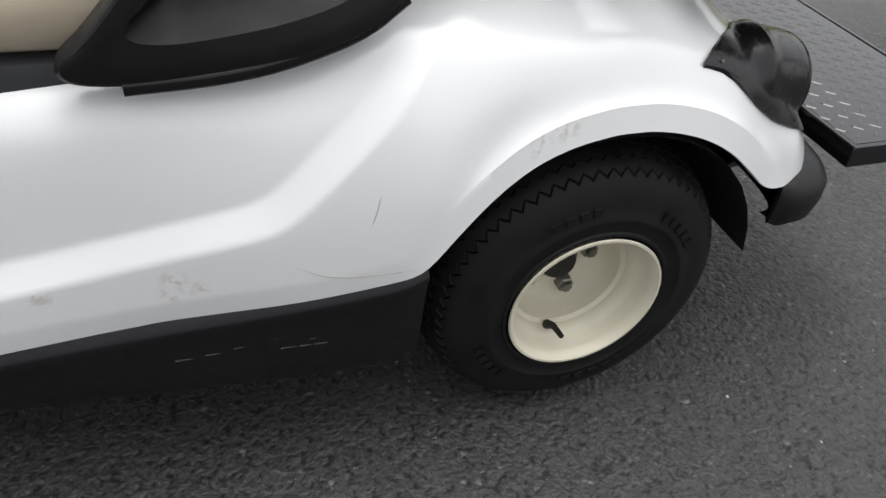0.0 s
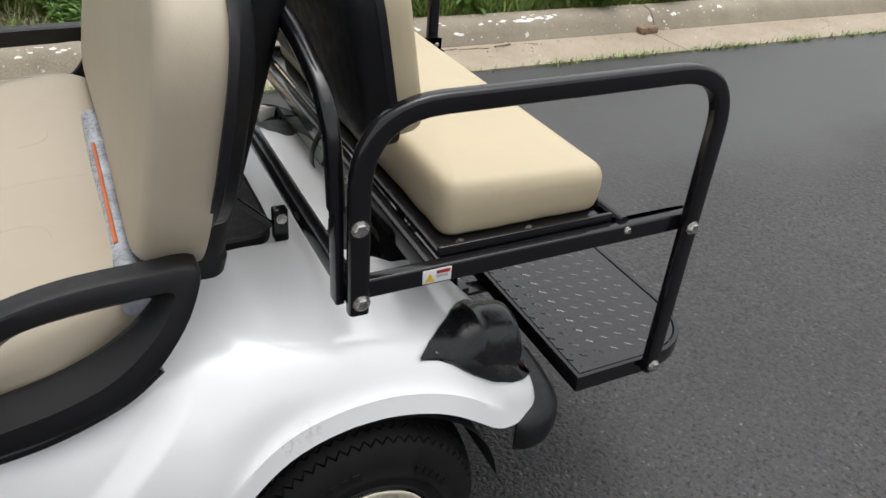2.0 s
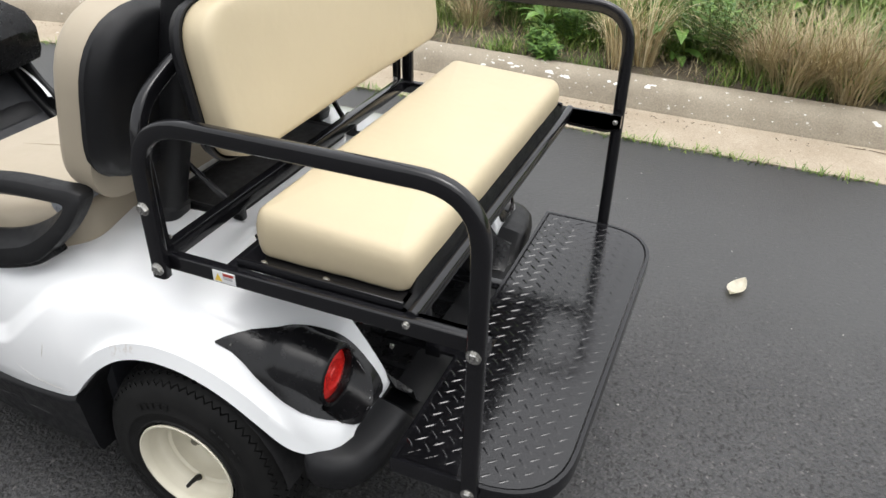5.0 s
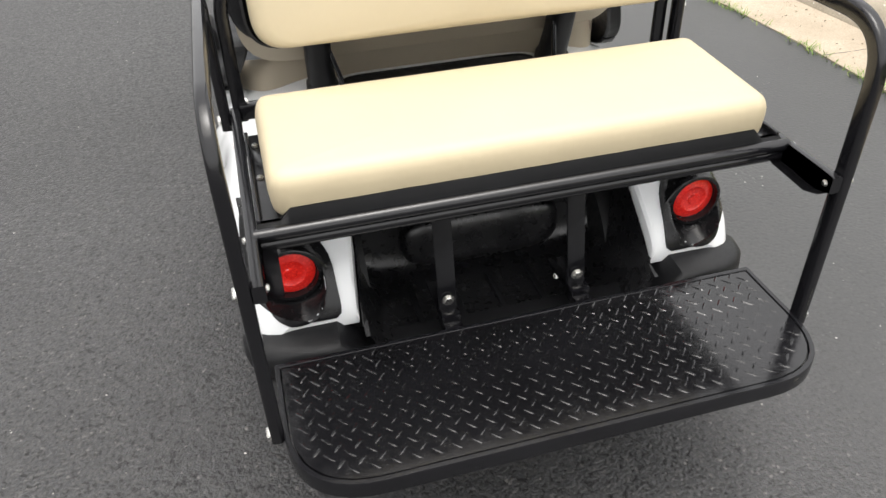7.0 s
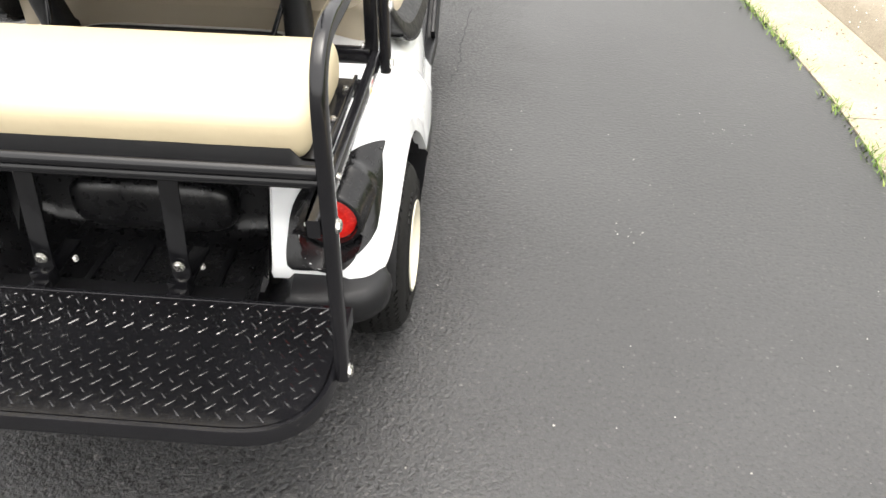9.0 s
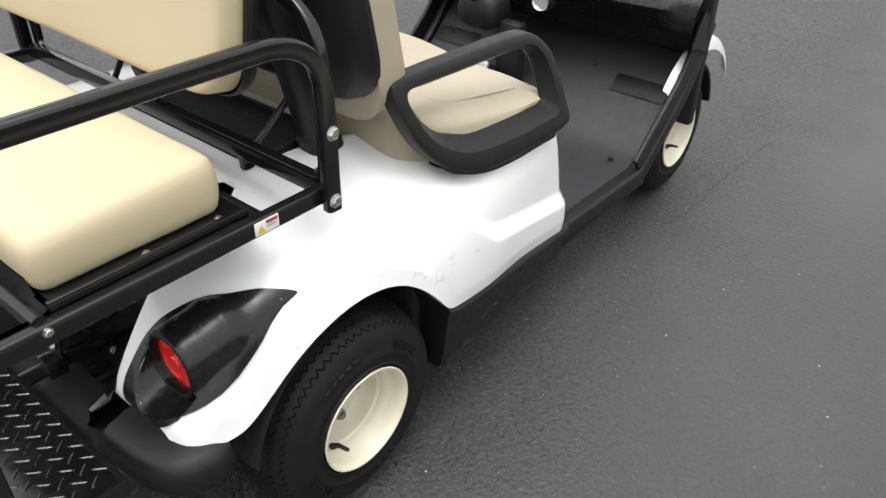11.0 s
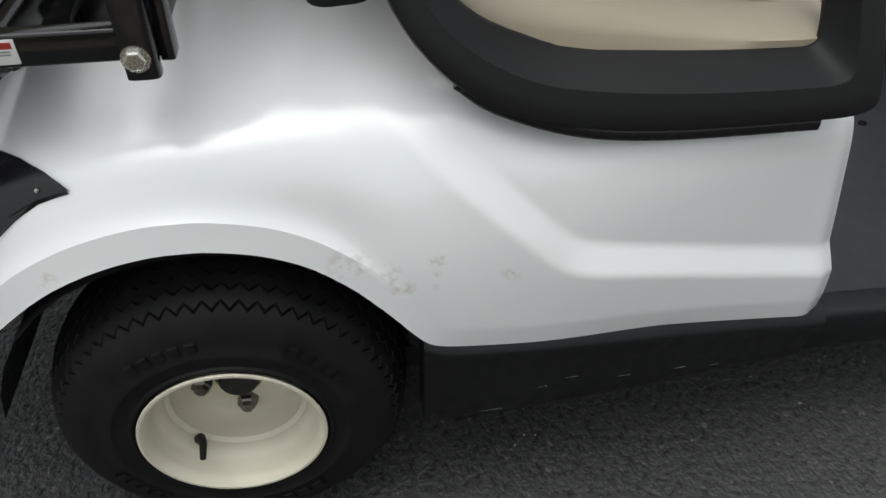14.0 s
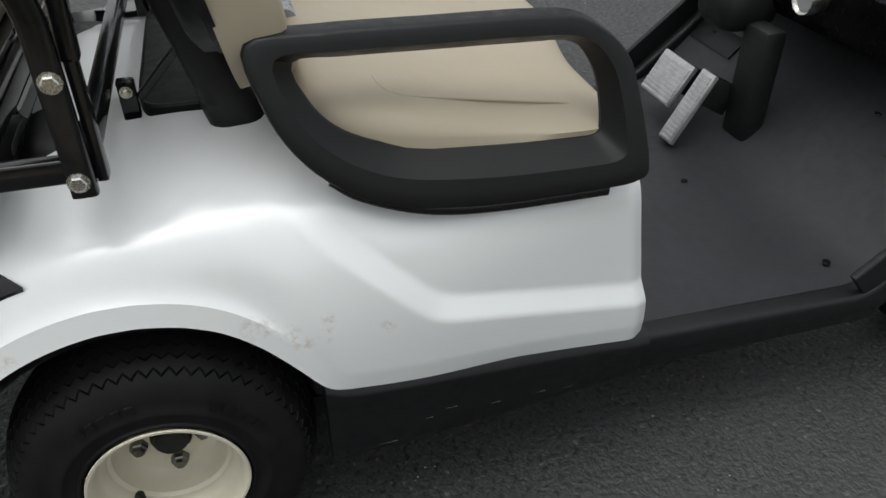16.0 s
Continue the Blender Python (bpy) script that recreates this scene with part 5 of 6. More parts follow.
for side, word in ((-1, "L"), (1, "R")):
    rail = part("grab_rail", hoop(side), STEEL, cart, "glossy black bent steel grab rail")
    part("lower_bar", lower_rail(side), STEEL, rail)
    for y, z in ((0.024, 0.889), (0.02, 0.760), (-0.62, 0.765), (-0.622, 0.435)):
        bolt(rail, (side * 0.563, y, z), (side, 0, 0))
    bolt(rail, (side * 0.517, -0.62, 0.765), (-side, 0, 0), True)
    bolt(rail, (side * 0.5395, -0.488, 0.772), (side, 0, 0), True)
    # upright that carries the backrest hoop
    x = side * 0.518
    up = part("backrest_post", fresh(sweep, [(x, 0.042, 0.742), (x, 0.044, 0.95)], rect_profile(0.03, 0.014, 0.003), (1, 0, 0)), STEEL, cart)
    bolt(up, (side * 0.502, 0.04, 0.79), (-side, 0, 0), True)
    # angle bracket that joins the seat bar to the rear post
    bm = bmesh.new()
    rows = [[(side * a, y, z) for a, z in ((0.516, z1), (0.516, z0), (0.49, z0 + 0.002))] for y, z1, z0 in ((-0.47, 0.786, 0.756), (-0.5, 0.786, 0.744), (-0.6, 0.786, 0.74), (-0.635, 0.784, 0.752))]
    grid(bm, rows)
    bmesh.ops.solidify(bm, geom=bm.faces[:], thickness=0.004)
    part("angle_bracket", bm, STEEL, rail)
    # warning label on the lower bar
    o = side * 0.5405
    y0, y1, z0, z1 = -0.140, -0.090, 0.7515, 0.7765
    label_ob = part("warning_label", fresh(box, (o - 0.0006, y0, z0), (o + 0.0006, y1, z1), 0.0003), LABEL_WHITE, cart, "small white warning label with a yellow triangle")
    p = o + side * 0.0009
    front = y1 if side < 0 else y0
    s = -1 if side < 0 else 1
    bm = bmesh.new()
    tri = [[bm.verts.new((q, front + s * dy, z)) for dy, z in ((0.004, 0.7545), (0.0205, 0.7545), (0.0122, 0.7705))] for q in (o, p + side * 0.0004)]
    bm.faces.new(tri[0])
    bm.faces.new(tri[1])
    for k in range(3):
        bm.faces.new((tri[0][k], tri[0][(k + 1) % 3], tri[1][(k + 1) % 3], tri[1][k]))
    part("triangle", bm, LABEL_YELLOW, label_ob)
    part("red_bar", fresh(box, (p - 0.0002, min(front + s * 0.0235, front + s * 0.047), 0.7675), (p + 0.0002, max(front + s * 0.0235, front + s * 0.047), 0.7738)), LABEL_RED, label_ob)
    for z in (0.7645, 0.7615):
        part("grey_bar", fresh(box, (p - 0.0002, min(front + s * 0.0235, front + s * 0.044), z - 0.0009), (p + 0.0002, max(front + s * 0.0235, front + s * 0.044), z + 0.0009)), LABEL_GREY, label_ob)

# hoop behind the backrest, its crossbars
path = rounded([(-0.518, 0.044, 0.90), (-0.518, 0.05, 1.05), (-0.36, 0.055, 1.12), (0.36, 0.055, 1.12), (0.518, 0.05, 1.05), (0.518, 0.044, 0.90)], [0, 0.09, 0.06, 0.06, 0.09, 0], 8)
part("backrest_hoop", fresh(sweep, path, rect_profile(0.022, 0.03, 0.006), (0, 1, 0)), STEEL, cart, "bent black tube behind the rear backrest")
for y, z in ((0.028, 0.772), (-0.115, 0.758)):
    part("crossbar", fresh(box, (-0.517, y - 0.012, z - 0.018), (0.517, y + 0.012, z + 0.018), 0.003), STEEL, cart)
for x in (-0.26, 0.26):
    bar = part("mount_bracket", fresh(box, (x - 0.010, 0.045, 0.702), (x + 0.010, 0.072, 0.768), 0.004), STEEL, cart)
    knob = bolt(bar, (x + math.copysign(0.0105, x), 0.058, 0.750), (math.copysign(1, x), 0, 0))
    knob.scale = (1.0, 0.7, 0.7)
    part("stay_wire", fresh(sweep, [(x, 0.075, 0.735), (x * 1.13, 0.175, 0.85)], rect_profile(0.01, 0.014, 0.003), (1, 0, 0)), STEEL, bar)


def seat_base():
    """Folded steel pan under the rear cushion."""
    bm = bmesh.new()
    box(bm, (-0.516, -0.47, 0.776), (0.516, -0.128, 0.786), 0.003)
    for s in (-1, 1):
        box(bm, (s * 0.512 - 0.004, -0.47, 0.778), (s * 0.512 + 0.004, -0.128, 0.797), 0.002)
    return bm


pan = part("rear_seat_pan", seat_base(), STEEL, cart, "folded black steel pan under the rear cushion")
for side in (-1, 1):
    for y in (-0.176, -0.308):
        bolt(pan, (side * 0.498, y, 0.786), (0, 0, 1), True)
    bolt(pan, (side * 0.527, -0.474, 0.774), (side, 0, 0), True)


def nose():
    bm = bmesh.new()
    rows = [[(x, -0.462, 0.79), (x, -0.468, 0.812 if abs(x) < 0.46 else 0.79), (x, -0.471, 0.812 if abs(x) < 0.46 else 0.79), (x, -0.486, 0.783), (x, -0.486, 0.775)] for x in (-0.516, -0.475, -0.455, 0.455, 0.475, 0.516)]
    grid(bm, rows)
    bmesh.ops.solidify(bm, geom=bm.faces[:], thickness=0.002)
    return bm


part("front_lip", nose(), BLACK_PLASTIC, pan)
part("hinge_tube", fresh(sweep, [(-0.524, -0.489, 0.778), (0.524, -0.489, 0.778)], round_profile(0.0125, 16), (0, 0, 1)), STEEL, pan)
part("hinge_tube", fresh(sweep, [(-0.524, -0.482, 0.754), (0.524, -0.482, 0.754)], round_profile(0.0125, 16), (0, 0, 1)), STEEL, pan)


def bench():
    """Rear cushion: flat stretched top, crisp corners, puckered lower edge."""
    sx, y0, y1, z0, z1 = 0.97, -0.468, -0.148, 0.788, 0.882
    ring = rounded([(-sx / 2, y0, 0), (sx / 2, y0, 0), (sx / 2, y1, 0), (-sx / 2, y1, 0)], 0.034, 7, True)
    loop = []
    for i, p in enumerate(ring):
        q = ring[(i + 1) % len(ring)]
        m = max(1, int((q - p).length / 0.012))
        loop += [p.lerp(q, k / m) for k in range(m)]
    c = Vector((0, (y0 + y1) / 2, 0))
    bm = bmesh.new()
    rows = []
    steps = ((0.03, z0, 0), (0.008, z0 + 0.001, 1), (0.002, z0 + 0.008, 0.9), (-0.001, z0 + 0.022, 0.5), (-0.003, z0 + 0.045, 0.2), (-0.002, z1 - 0.03, 0.05), (0.0005, z1 - 0.02, 0), (0.005, z1 - 0.0095, 0), (0.012, z1 - 0.003, 0), (0.02, z1, 0), (0.03, z1 + 0.001, 0))
    for inset, z, puck in steps:
        row = []
        for k, p in enumerate(loop):
            d = Vector((math.copysign(1, p.x) * min(1, max(0, (abs(p.x) - sx / 2 + 0.034) / 0.034)), math.copysign(1, p.y - c.y) * min(1, max(0, (abs(p.y - c.y) - (y1 - y0) / 2 + 0.034) / 0.034)), 0))
            if d.length > 0:
                d.normalize()
            w = puck * 0.0022 * noise.noise(Vector((p.x * 24, p.y * 24, z * 9)))
            q = p - d * (inset + w)
            slope = 0.007 * ((q.y - c.y) / 0.16) * smoothstep(0.5, 1.0, (z - z0) / (z1 - z0))
            row.append(Vector((q.x, q.y, z + slope)))
        rows.append(row)
    edge = rows[-1]
    for f in (0.9, 0.75, 0.5, 0.2, 0.0):
        rows.append([Vector((c.x + (p.x - c.x) * f, c.y + (p.y - c.y) * f, z1 + 0.001 + 0.007 * (1 - f * f) + 0.007 * ((p.y - c.y) * f / 0.16))) for p in edge])
    grid(bm, rows, close_u=True)
    bmesh.ops.remove_doubles(bm, verts=bm.verts, dist=1e-5)
    return bm


part("rear_seat_cushion", bench(), CREAM, pan, "plain cream vinyl rear seat cushion", 60)


def strap_loop(x):
    path = spline([(x, -0.13, 0.792), (x + 0.002, -0.108, 0.782), (x + 0.006, -0.088, 0.74), (x + 0.008, -0.086, 0.706), (x + 0.008, -0.098, 0.69), (x + 0.006, -0.112, 0.7), (x + 0.002, -0.116, 0.735), (x - 0.002, -0.122, 0.785)], 6)
    return fresh(sweep, path, rect_profile(0.022, 0.003, 0.001, 2), (1, 0, 0))


part("pull_strap", strap_loop(0.0), BLACK_PLASTIC, pan, "looped black webbing strap")


def pad(w, h, d, notch, m, round_=0.09, n=25, soft=0.035, shell=False):
    """An upholstered back pad standing in the x-z plane, front towards -y, with rounded corners and a dip in its top edge."""
    bm = bmesh.new()
    outline = rounded([(-w / 2, 0, 0), (w / 2, 0, 0), (w / 2, 0, h), (-w / 2, 0, h)], [round_ * 0.8, round_ * 0.8, round_, round_], 8, True)
    fine = []
    for i, p in enumerate(outline):
        q = outline[(i + 1) % len(outline)]
        steps = max(1, int((q - p).length / 0.04))
        fine += [p.lerp(q, k / steps) for k in range(steps)]
    c = Vector((0, 0, h / 2))
    rows = []
    prof = ((0.0, 0.0), (0.85, 0.0), (1.0, 0.0), (1.0, -0.004), (1.0, -d * 0.45), (0.998, -d * 0.72), (0.985, -d * 0.88), (0.955, -d * 0.97), (0.9, -d * 1.0), (0.7, -d * 1.04), (0.4, -d * 1.07), (0.0, -d * 1.08))
    if shell:
        prof = ((0.0, d), (0.6, d), (0.9, d * 0.9), (0.985, d * 0.55), (1.0, 0.004), (1.012, 0.0), (1.012, -0.012), (1.0, -0.012))
    for f, y in prof:
        row = []
        for p in fine:
            q = c + (p - c) * f if f < 0.9 or f > 1 else c + (p - c) - (p - c).normalized() * (1 - f) * 0.35
            dip = notch * math.exp(-((p.x / 0.13) ** 4)) * smoothstep(h * 0.75, h, q.z)
            row.append(m @ Vector((q.x, y, q.z - dip)))
        rows.append(row)
    grid(bm, rows, close_u=True)
    bmesh.ops.remove_doubles(bm, verts=bm.verts, dist=1e-5)
    return bm


# rear backrest, facing backwards, tilted a little
BACK = Matrix.Translation((0, -0.066, 0.945)) @ Matrix.Rotation(radians(-9.5), 4, "X")
rear_back = part("rear_backrest", pad(0.94, 0.288, 0.036, 0.034, BACK, 0.09, shell=True), BLACK_PLASTIC, cart, "black moulded backrest shell", 50)
part("backrest_pad", pad(0.925, 0.28, 0.054, 0.034, BACK @ Matrix.Translation((0, -0.008, 0.004)), 0.085), CREAM, rear_back, "cream vinyl back pad", 60)
for x in (-0.13, 0.13):
    bolt(rear_back, (x, 0.006, 1.12), (0, 1, 0), True)


# ---- footplate ----
PLATE_Z = 0.437


def plate_outline(inset=0.0, steps=9):
    a, b, c = 0.541 - inset, -0.45 - inset, -0.787 + inset
    return rounded([(-a, b, 0), (a, b, 0), (a, c, 0), (-a, c, 0)], [0.004, 0.004, 0.175, 0.175], steps, True)


def plate_frame():
    bm = bmesh.new()
    o, i = plate_outline(), plate_outline(0.011)
    rows = []
    for (p, q), z0 in zip(zip(o, i), [0] * len(o)):
        d = (q - p)
        rows.append([p + Vector((0, 0, PLATE_Z - 0.036)), p + Vector((0, 0, PLATE_Z - 0.003)), p + d * 0.12 + Vector((0, 0, PLATE_Z)), p + d * 0.88 + Vector((0, 0, PLATE_Z)), q + Vector((0, 0, PLATE_Z - 0.002)), q + Vector((0, 0, PLATE_Z - 0.03))])
    grid(bm, rows, close_u=True, close_v=True)
    return bm


frame_ob = part("footplate", plate_frame(), STEEL, cart, "black steel footplate with raised diamond tread")


def plate_sheet():
    bm = bmesh.new()
    o = plate_outline(0.0135)
    top = [bm.verts.new(p + Vector((0, 0, PLATE_Z - 0.0015))) for p in o]
    low = [bm.verts.new(p + Vector((0, 0, PLATE_Z - 0.012))) for p in o]
    bm.faces.new(top)
    bm.faces.new(low[::-1])
    for k in range(len(o)):
        bm.faces.new((top[k], top[(k + 1) % len(o)], low[(k + 1) % len(o)], low[k]))
    return bm


part("tread_plate", plate_sheet(), PLATE, frame_ob, "glossy black tread plate")


def lug_mesh(turn):
    """One raised lens-shaped lug."""
    bm = bmesh.new()
    a = radians(turn)
    c, s = math.cos(a), math.sin(a)
    L, W, H = 0.0155, 0.0028, 0.0014
    ring = [(-L, 0, 0), (-L * 0.5, -W, 0), (L * 0.5, -W, 0), (L, 0, 0), (L * 0.5, W, 0), (-L * 0.5, W, 0)]
    ridge = [(-L * 0.55, 0, H), (L * 0.55, 0, H)]
    v = [bm.verts.new((px * c - py * s, px * s + py * c, pz)) for px, py, pz in ring + ridge]
    for f in ((0, 1, 6), (1, 2, 7, 6), (2, 3, 7), (3, 4, 7), (4, 5, 6, 7), (5, 0, 6)):
        bm.faces.new([v[k] for k in f]).smooth = True
    me = bpy.data.meshes.new("tread_lug")
    bm.to_mesh(me)
    bm.free()
    me.materials.append(PLATE)
    return me


def tread_lugs():
    """The lugs nearest the rear edge are parts of their own, the rest one mesh."""
    kinds = lug_mesh(48), lug_mesh(-48)
    pitch = 0.0187
    spots = []
    for i in range(-28, 29):
        for j in range(0, 18):
            x, y = i * pitch, -0.468 - j * pitch
            dx, dy = max(0, abs(x) - 0.385), max(0, -0.63 - y)
            if (i + j) % 2 or abs(x) > 0.518 or y < -0.765 or (dx and dy and math.hypot(dx, dy) > 0.13):
                continue
            spots.append((x, y, kinds[i % 2]))
    spots.sort(key=lambda q: q[1])
    for x, y, me in spots[:290]:
        ob = new("tread_lug", me)
        ob.location = (x, y, PLATE_Z - 0.0017)
        ob.parent = frame_ob
    verts, faces = [], []
    for x, y, me in spots[290:]:
        k = len(verts)
        verts += [v.co + Vector((x, y, PLATE_Z - 0.0017)) for v in me.vertices]
        faces += [tuple(k + q for q in p.vertices) for p in me.polygons]
    rest = foliage("tread_pattern", verts, faces, PLATE)
    rest.parent = frame_ob
    tagged(rest, kind="stuff")


tread_lugs()

for x in (-0.152, 0.152):
    arm = part("support_strap", fresh(sweep, [(x, -0.31, 0.76), (x, -0.352, 0.52), (x, -0.366, 0.44), (x, -0.366, 0.385)], rect_profile(0.042, 0.007, 0.002), (1, 0, 0)), STEEL, cart, "flat black steel strap")
    bolt(arm, (x, -0.371, 0.448), (0, -1, 0))
    bolt(arm, (x, -0.371, 0.402), (0, -1, 0), True)
    bolt(arm, (x, -0.262, 0.36), (0, -0.8, 0.6), True)
    part("support_arm", fresh(box, (x - 0.02, -0.475, 0.398), (x + 0.02, -0.25, 0.408), 0.002), STEEL, arm)
    part("bracket", fresh(box, (x - 0.022, -0.40, 0.385), (x + 0.022, -0.362, 0.425), 0.003), STEEL, arm)

# ---- front seat and cabin ----
def block_cushion(sx, y0, y1, z0, z1, edge=0.05):
    """A full seat cushion with flat sides, a soft shoulder and a crowned top."""
    bm = bmesh.new()
    rows = []
    n = 120
    ring = rounded([(-sx / 2, y0, 0), (sx / 2, y0, 0), (sx / 2, y1, 0), (-sx / 2, y1, 0)], 0.07, 8, True)
    loop = []
    for i, p in enumerate(ring):
        q = ring[(i + 1) % len(ring)]
        m = max(1, int((q - p).length / 0.035))
        loop += [p.lerp(q, k / m) for k in range(m)]
    c = Vector((0, (y0 + y1) / 2, 0))
    for inset, z in ((0.02, z0), (0.004, z0 + 0.01), (0.0, z0 + 0.03), (0.0, z1 - edge), (0.005, z1 - edge * 0.62), (0.017, z1 - edge * 0.28), (0.035, z1 - edge * 0.07), (0.055, z1)):
        rows.append([p - Vector((math.copysign(min(inset, abs(p.x)), p.x) * min(1, abs(p.x) / (sx / 2 - 0.07)), math.copysign(inset, p.y - c.y) * min(1, abs(p.y - c.y) / ((y1 - y0) / 2 - 0.07)), 0)) + Vector((0, 0, z)) for p in loop])
    top = rows[-1]
    for f in (0.85, 0.65, 0.4, 0.15, 0.0):
        row = []
        for p in top:
            q = c + (p - c) * f
            lobe = 0.008 * (1 - abs(math.cos(math.pi * q.x / sx * 2)) ** 3) * (1 - f)
            row.append(Vector((q.x, q.y, z1 + 0.016 * (1 - f * f) - 0.0 * lobe)))
        rows.append(row)
    # the front edge falls away, the sides a little
    fall = lambda p: smoothstep(z0 + 0.04, z1, p.z) * (0.062 * smoothstep(0.30, 0.72, p.y) + 0.012 * smoothstep(0.36, 0.53, abs(p.x)))  # noqa: E731
    ahead = lambda p: (0.012 + 0.058 * smoothstep(0.34, 0.0, p.x)) * smoothstep(0.35, 0.75, p.y)  # noqa: E731
    grid(bm, [[Vector((CX + p.x * (1 - 0.1 * smoothstep(0.46, 0.29, p.y)), p.y + ahead(p), p.z - fall(p))) for p in r] for r in rows], close_u=True)
    bmesh.ops.remove_doubles(bm, verts=bm.verts, dist=1e-5)
    return bm


front_cush = part("front_seat_cushion", block_cushion(1.055, 0.29, 0.775, 0.655, 0.806), TAN, cart, "stone-coloured vinyl front seat cushion", 60)
SEAT_TREE = BVHTree.FromPolygons([v.co.copy() for v in front_cush.data.vertices], [list(p.vertices) for p in front_cush.data.polygons])


def seam(points, closed=False):
    """A sewn seam that follows the cushion's top."""
    path = []
    for x, y, z in points:
        hit = SEAT_TREE.ray_cast(Vector((x, y, 1.2)), Vector((0, 0, -1)))[0]
        path.append((hit if hit else Vector((x, y, 0.8))) + Vector((0, 0, -0.0012)))
    part("seam", fresh(sweep, path, round_profile(0.002, 8), (0, 0, 1), closed), TAN, front_cush)


seam([(-0.11, y, 0) for y in np.linspace(0.33, 0.72, 14)])
for x0, x1 in ((-0.47, -0.25), (0.04, 0.47)):
    seam([(p.x, p.y, 0) for p in rounded([(x0, 0.70, 0), (x0, 0.40, 0), (x1, 0.42, 0), (x1, 0.71, 0)], 0.05, 6)])
FBACK = Matrix.Translation((CX, 0.2255, 0.786)) @ Matrix.Rotation(radians(11.5), 4, "X") @ Matrix.Rotation(math.pi, 4, "Z")
front_back = part("front_backrest", pad(1.0, 0.35, 0.035, 0.0, FBACK @ Matrix.Translation((0, 0, 0.067)), 0.15, shell=True), BLACK_PLASTIC, cart, "black moulded front backrest shell", 50)
part("backrest_pad", pad(0.99, 0.407, 0.088, 0.0, FBACK @ Matrix.Translation((0, -0.008, 0.005)), 0.15), TAN, front_back, "stone-coloured vinyl back pad", 60)
trim = part("seat_gap_cover", fresh(sweep, [(CX + x, 0.322, 0.796 + 0.005 * math.cos(x * 9)) for x in np.linspace(-0.5, 0.15, 17)], round_profile(0.02, 14), (0, 0, 1)), GREY_TRIM, cart, "crumpled grey film between seat and backrest")
part("orange_band", fresh(sweep, [(CX + x, 0.33, 0.813 + 0.005 * math.cos(x * 9)) for x in np.linspace(-0.36, -0.02, 9)], round_profile(0.004, 8), (0, 0, 1)), ORANGE, trim)

OUT = [(0.24, 0.886), (0.25, 0.81), (0.283, 0.745), (0.338, 0.693), (0.415, 0.658), (0.545, 0.641), (0.72, 0.638), (0.792, 0.643), (0.808, 0.668), (0.795, 0.76), (0.775, 0.825), (0.72, 0.872), (0.65, 0.885), (0.48, 0.89), (0.33, 0.893)]
INN = [(0.3, 0.85), (0.315, 0.8), (0.346, 0.764), (0.395, 0.739), (0.458, 0.723), (0.584, 0.711), (0.7, 0.706), (0.732, 0.708), (0.74, 0.724), (0.737, 0.775), (0.724, 0.812), (0.695, 0.839), (0.62, 0.844), (0.48, 0.848), (0.37, 0.851)]
OUT_SHORT = [(0.238, 0.842), (0.25, 0.79), (0.289, 0.737), (0.346, 0.688), (0.42, 0.664), (0.50, 0.652), (0.58, 0.645), (0.638, 0.65), (0.651, 0.668), (0.62, 0.7), (0.58, 0.748), (0.537, 0.815), (0.49, 0.848), (0.41, 0.858), (0.31, 0.852)]
INN_SHORT = [(0.302, 0.802), (0.316, 0.785), (0.345, 0.765), (0.39, 0.744), (0.44, 0.73), (0.49, 0.722), (0.52, 0.72), (0.535, 0.724), (0.536, 0.735), (0.52, 0.752), (0.503, 0.773), (0.485, 0.795), (0.455, 0.806), (0.4, 0.808), (0.34, 0.806)]


def armrest(side):
    outer, inner, foot, lean = (OUT, INN, 0.552, 0.34) if side > 0 else (OUT_SHORT, INN_SHORT, 0.552, 0.34)
    n = len(outer)
    rows = []
    for i in range(n * 4):
        k, t = divmod(i, 4)
        t /= 4

        def at(loop):
            p = [Vector((*loop[(k + d) % n], 0)) for d in (-1, 0, 1, 2)]
            return 0.5 * (2 * p[1] + (p[2] - p[0]) * t + (2 * p[0] - 5 * p[1] + 4 * p[2] - p[3]) * t * t + (3 * p[1] - p[0] - 3 * p[2] + p[3]) * t**3)

        o, q = at(outer), at(inner)
        row = []
        for f, d in ((0.0, 0.017), (0.015, 0.023), (0.05, 0.0275), (0.11, 0.0295), (0.35, 0.0305), (0.585, 0.030), (0.60, 0.029), (0.97, 0.002), (1.0, -0.001), (1.0, -0.008), (0.94, -0.013), (0.5, -0.014), (0.08, -0.013), (0.0, -0.006)):
            p = o.lerp(q, f)
            tilt = lean if side > 0 else lean * (1 - min(1.0, max(0.0, (p.x - 0.24) / 0.36)))
            x = foot - (p.y - 0.646) * tilt + d
            row.append((CX * 0.5 + side * x, p.x, p.y))
        rows.append(row)
    return fresh(grid, rows, close_u=True, close_v=True)


for side in (-1, 1):
    arm = part("armrest", armrest(side), ARM, cart, "matt black moulded loop armrest" if side > 0 else "shorter matt black moulded loop armrest", 26)
    base = [(CX + side * x, y, z) for x, y, z in (((0.535, 0.33, 0.702), (0.545, 0.37, 0.676), (0.556, 0.455, 0.648), (0.56, 0.56, 0.636), (0.558, 0.74, 0.632)) if side > 0 else ((0.535, 0.31, 0.712), (0.546, 0.36, 0.682), (0.558, 0.44, 0.66), (0.562, 0.51, 0.65), (0.562, 0.595, 0.645)))]
    part("base_strip", fresh(sweep, spline(base, 5), rect_profile(0.04, 0.016, 0.005), (1, 0, 0)), GLOSS_PLASTIC, arm)


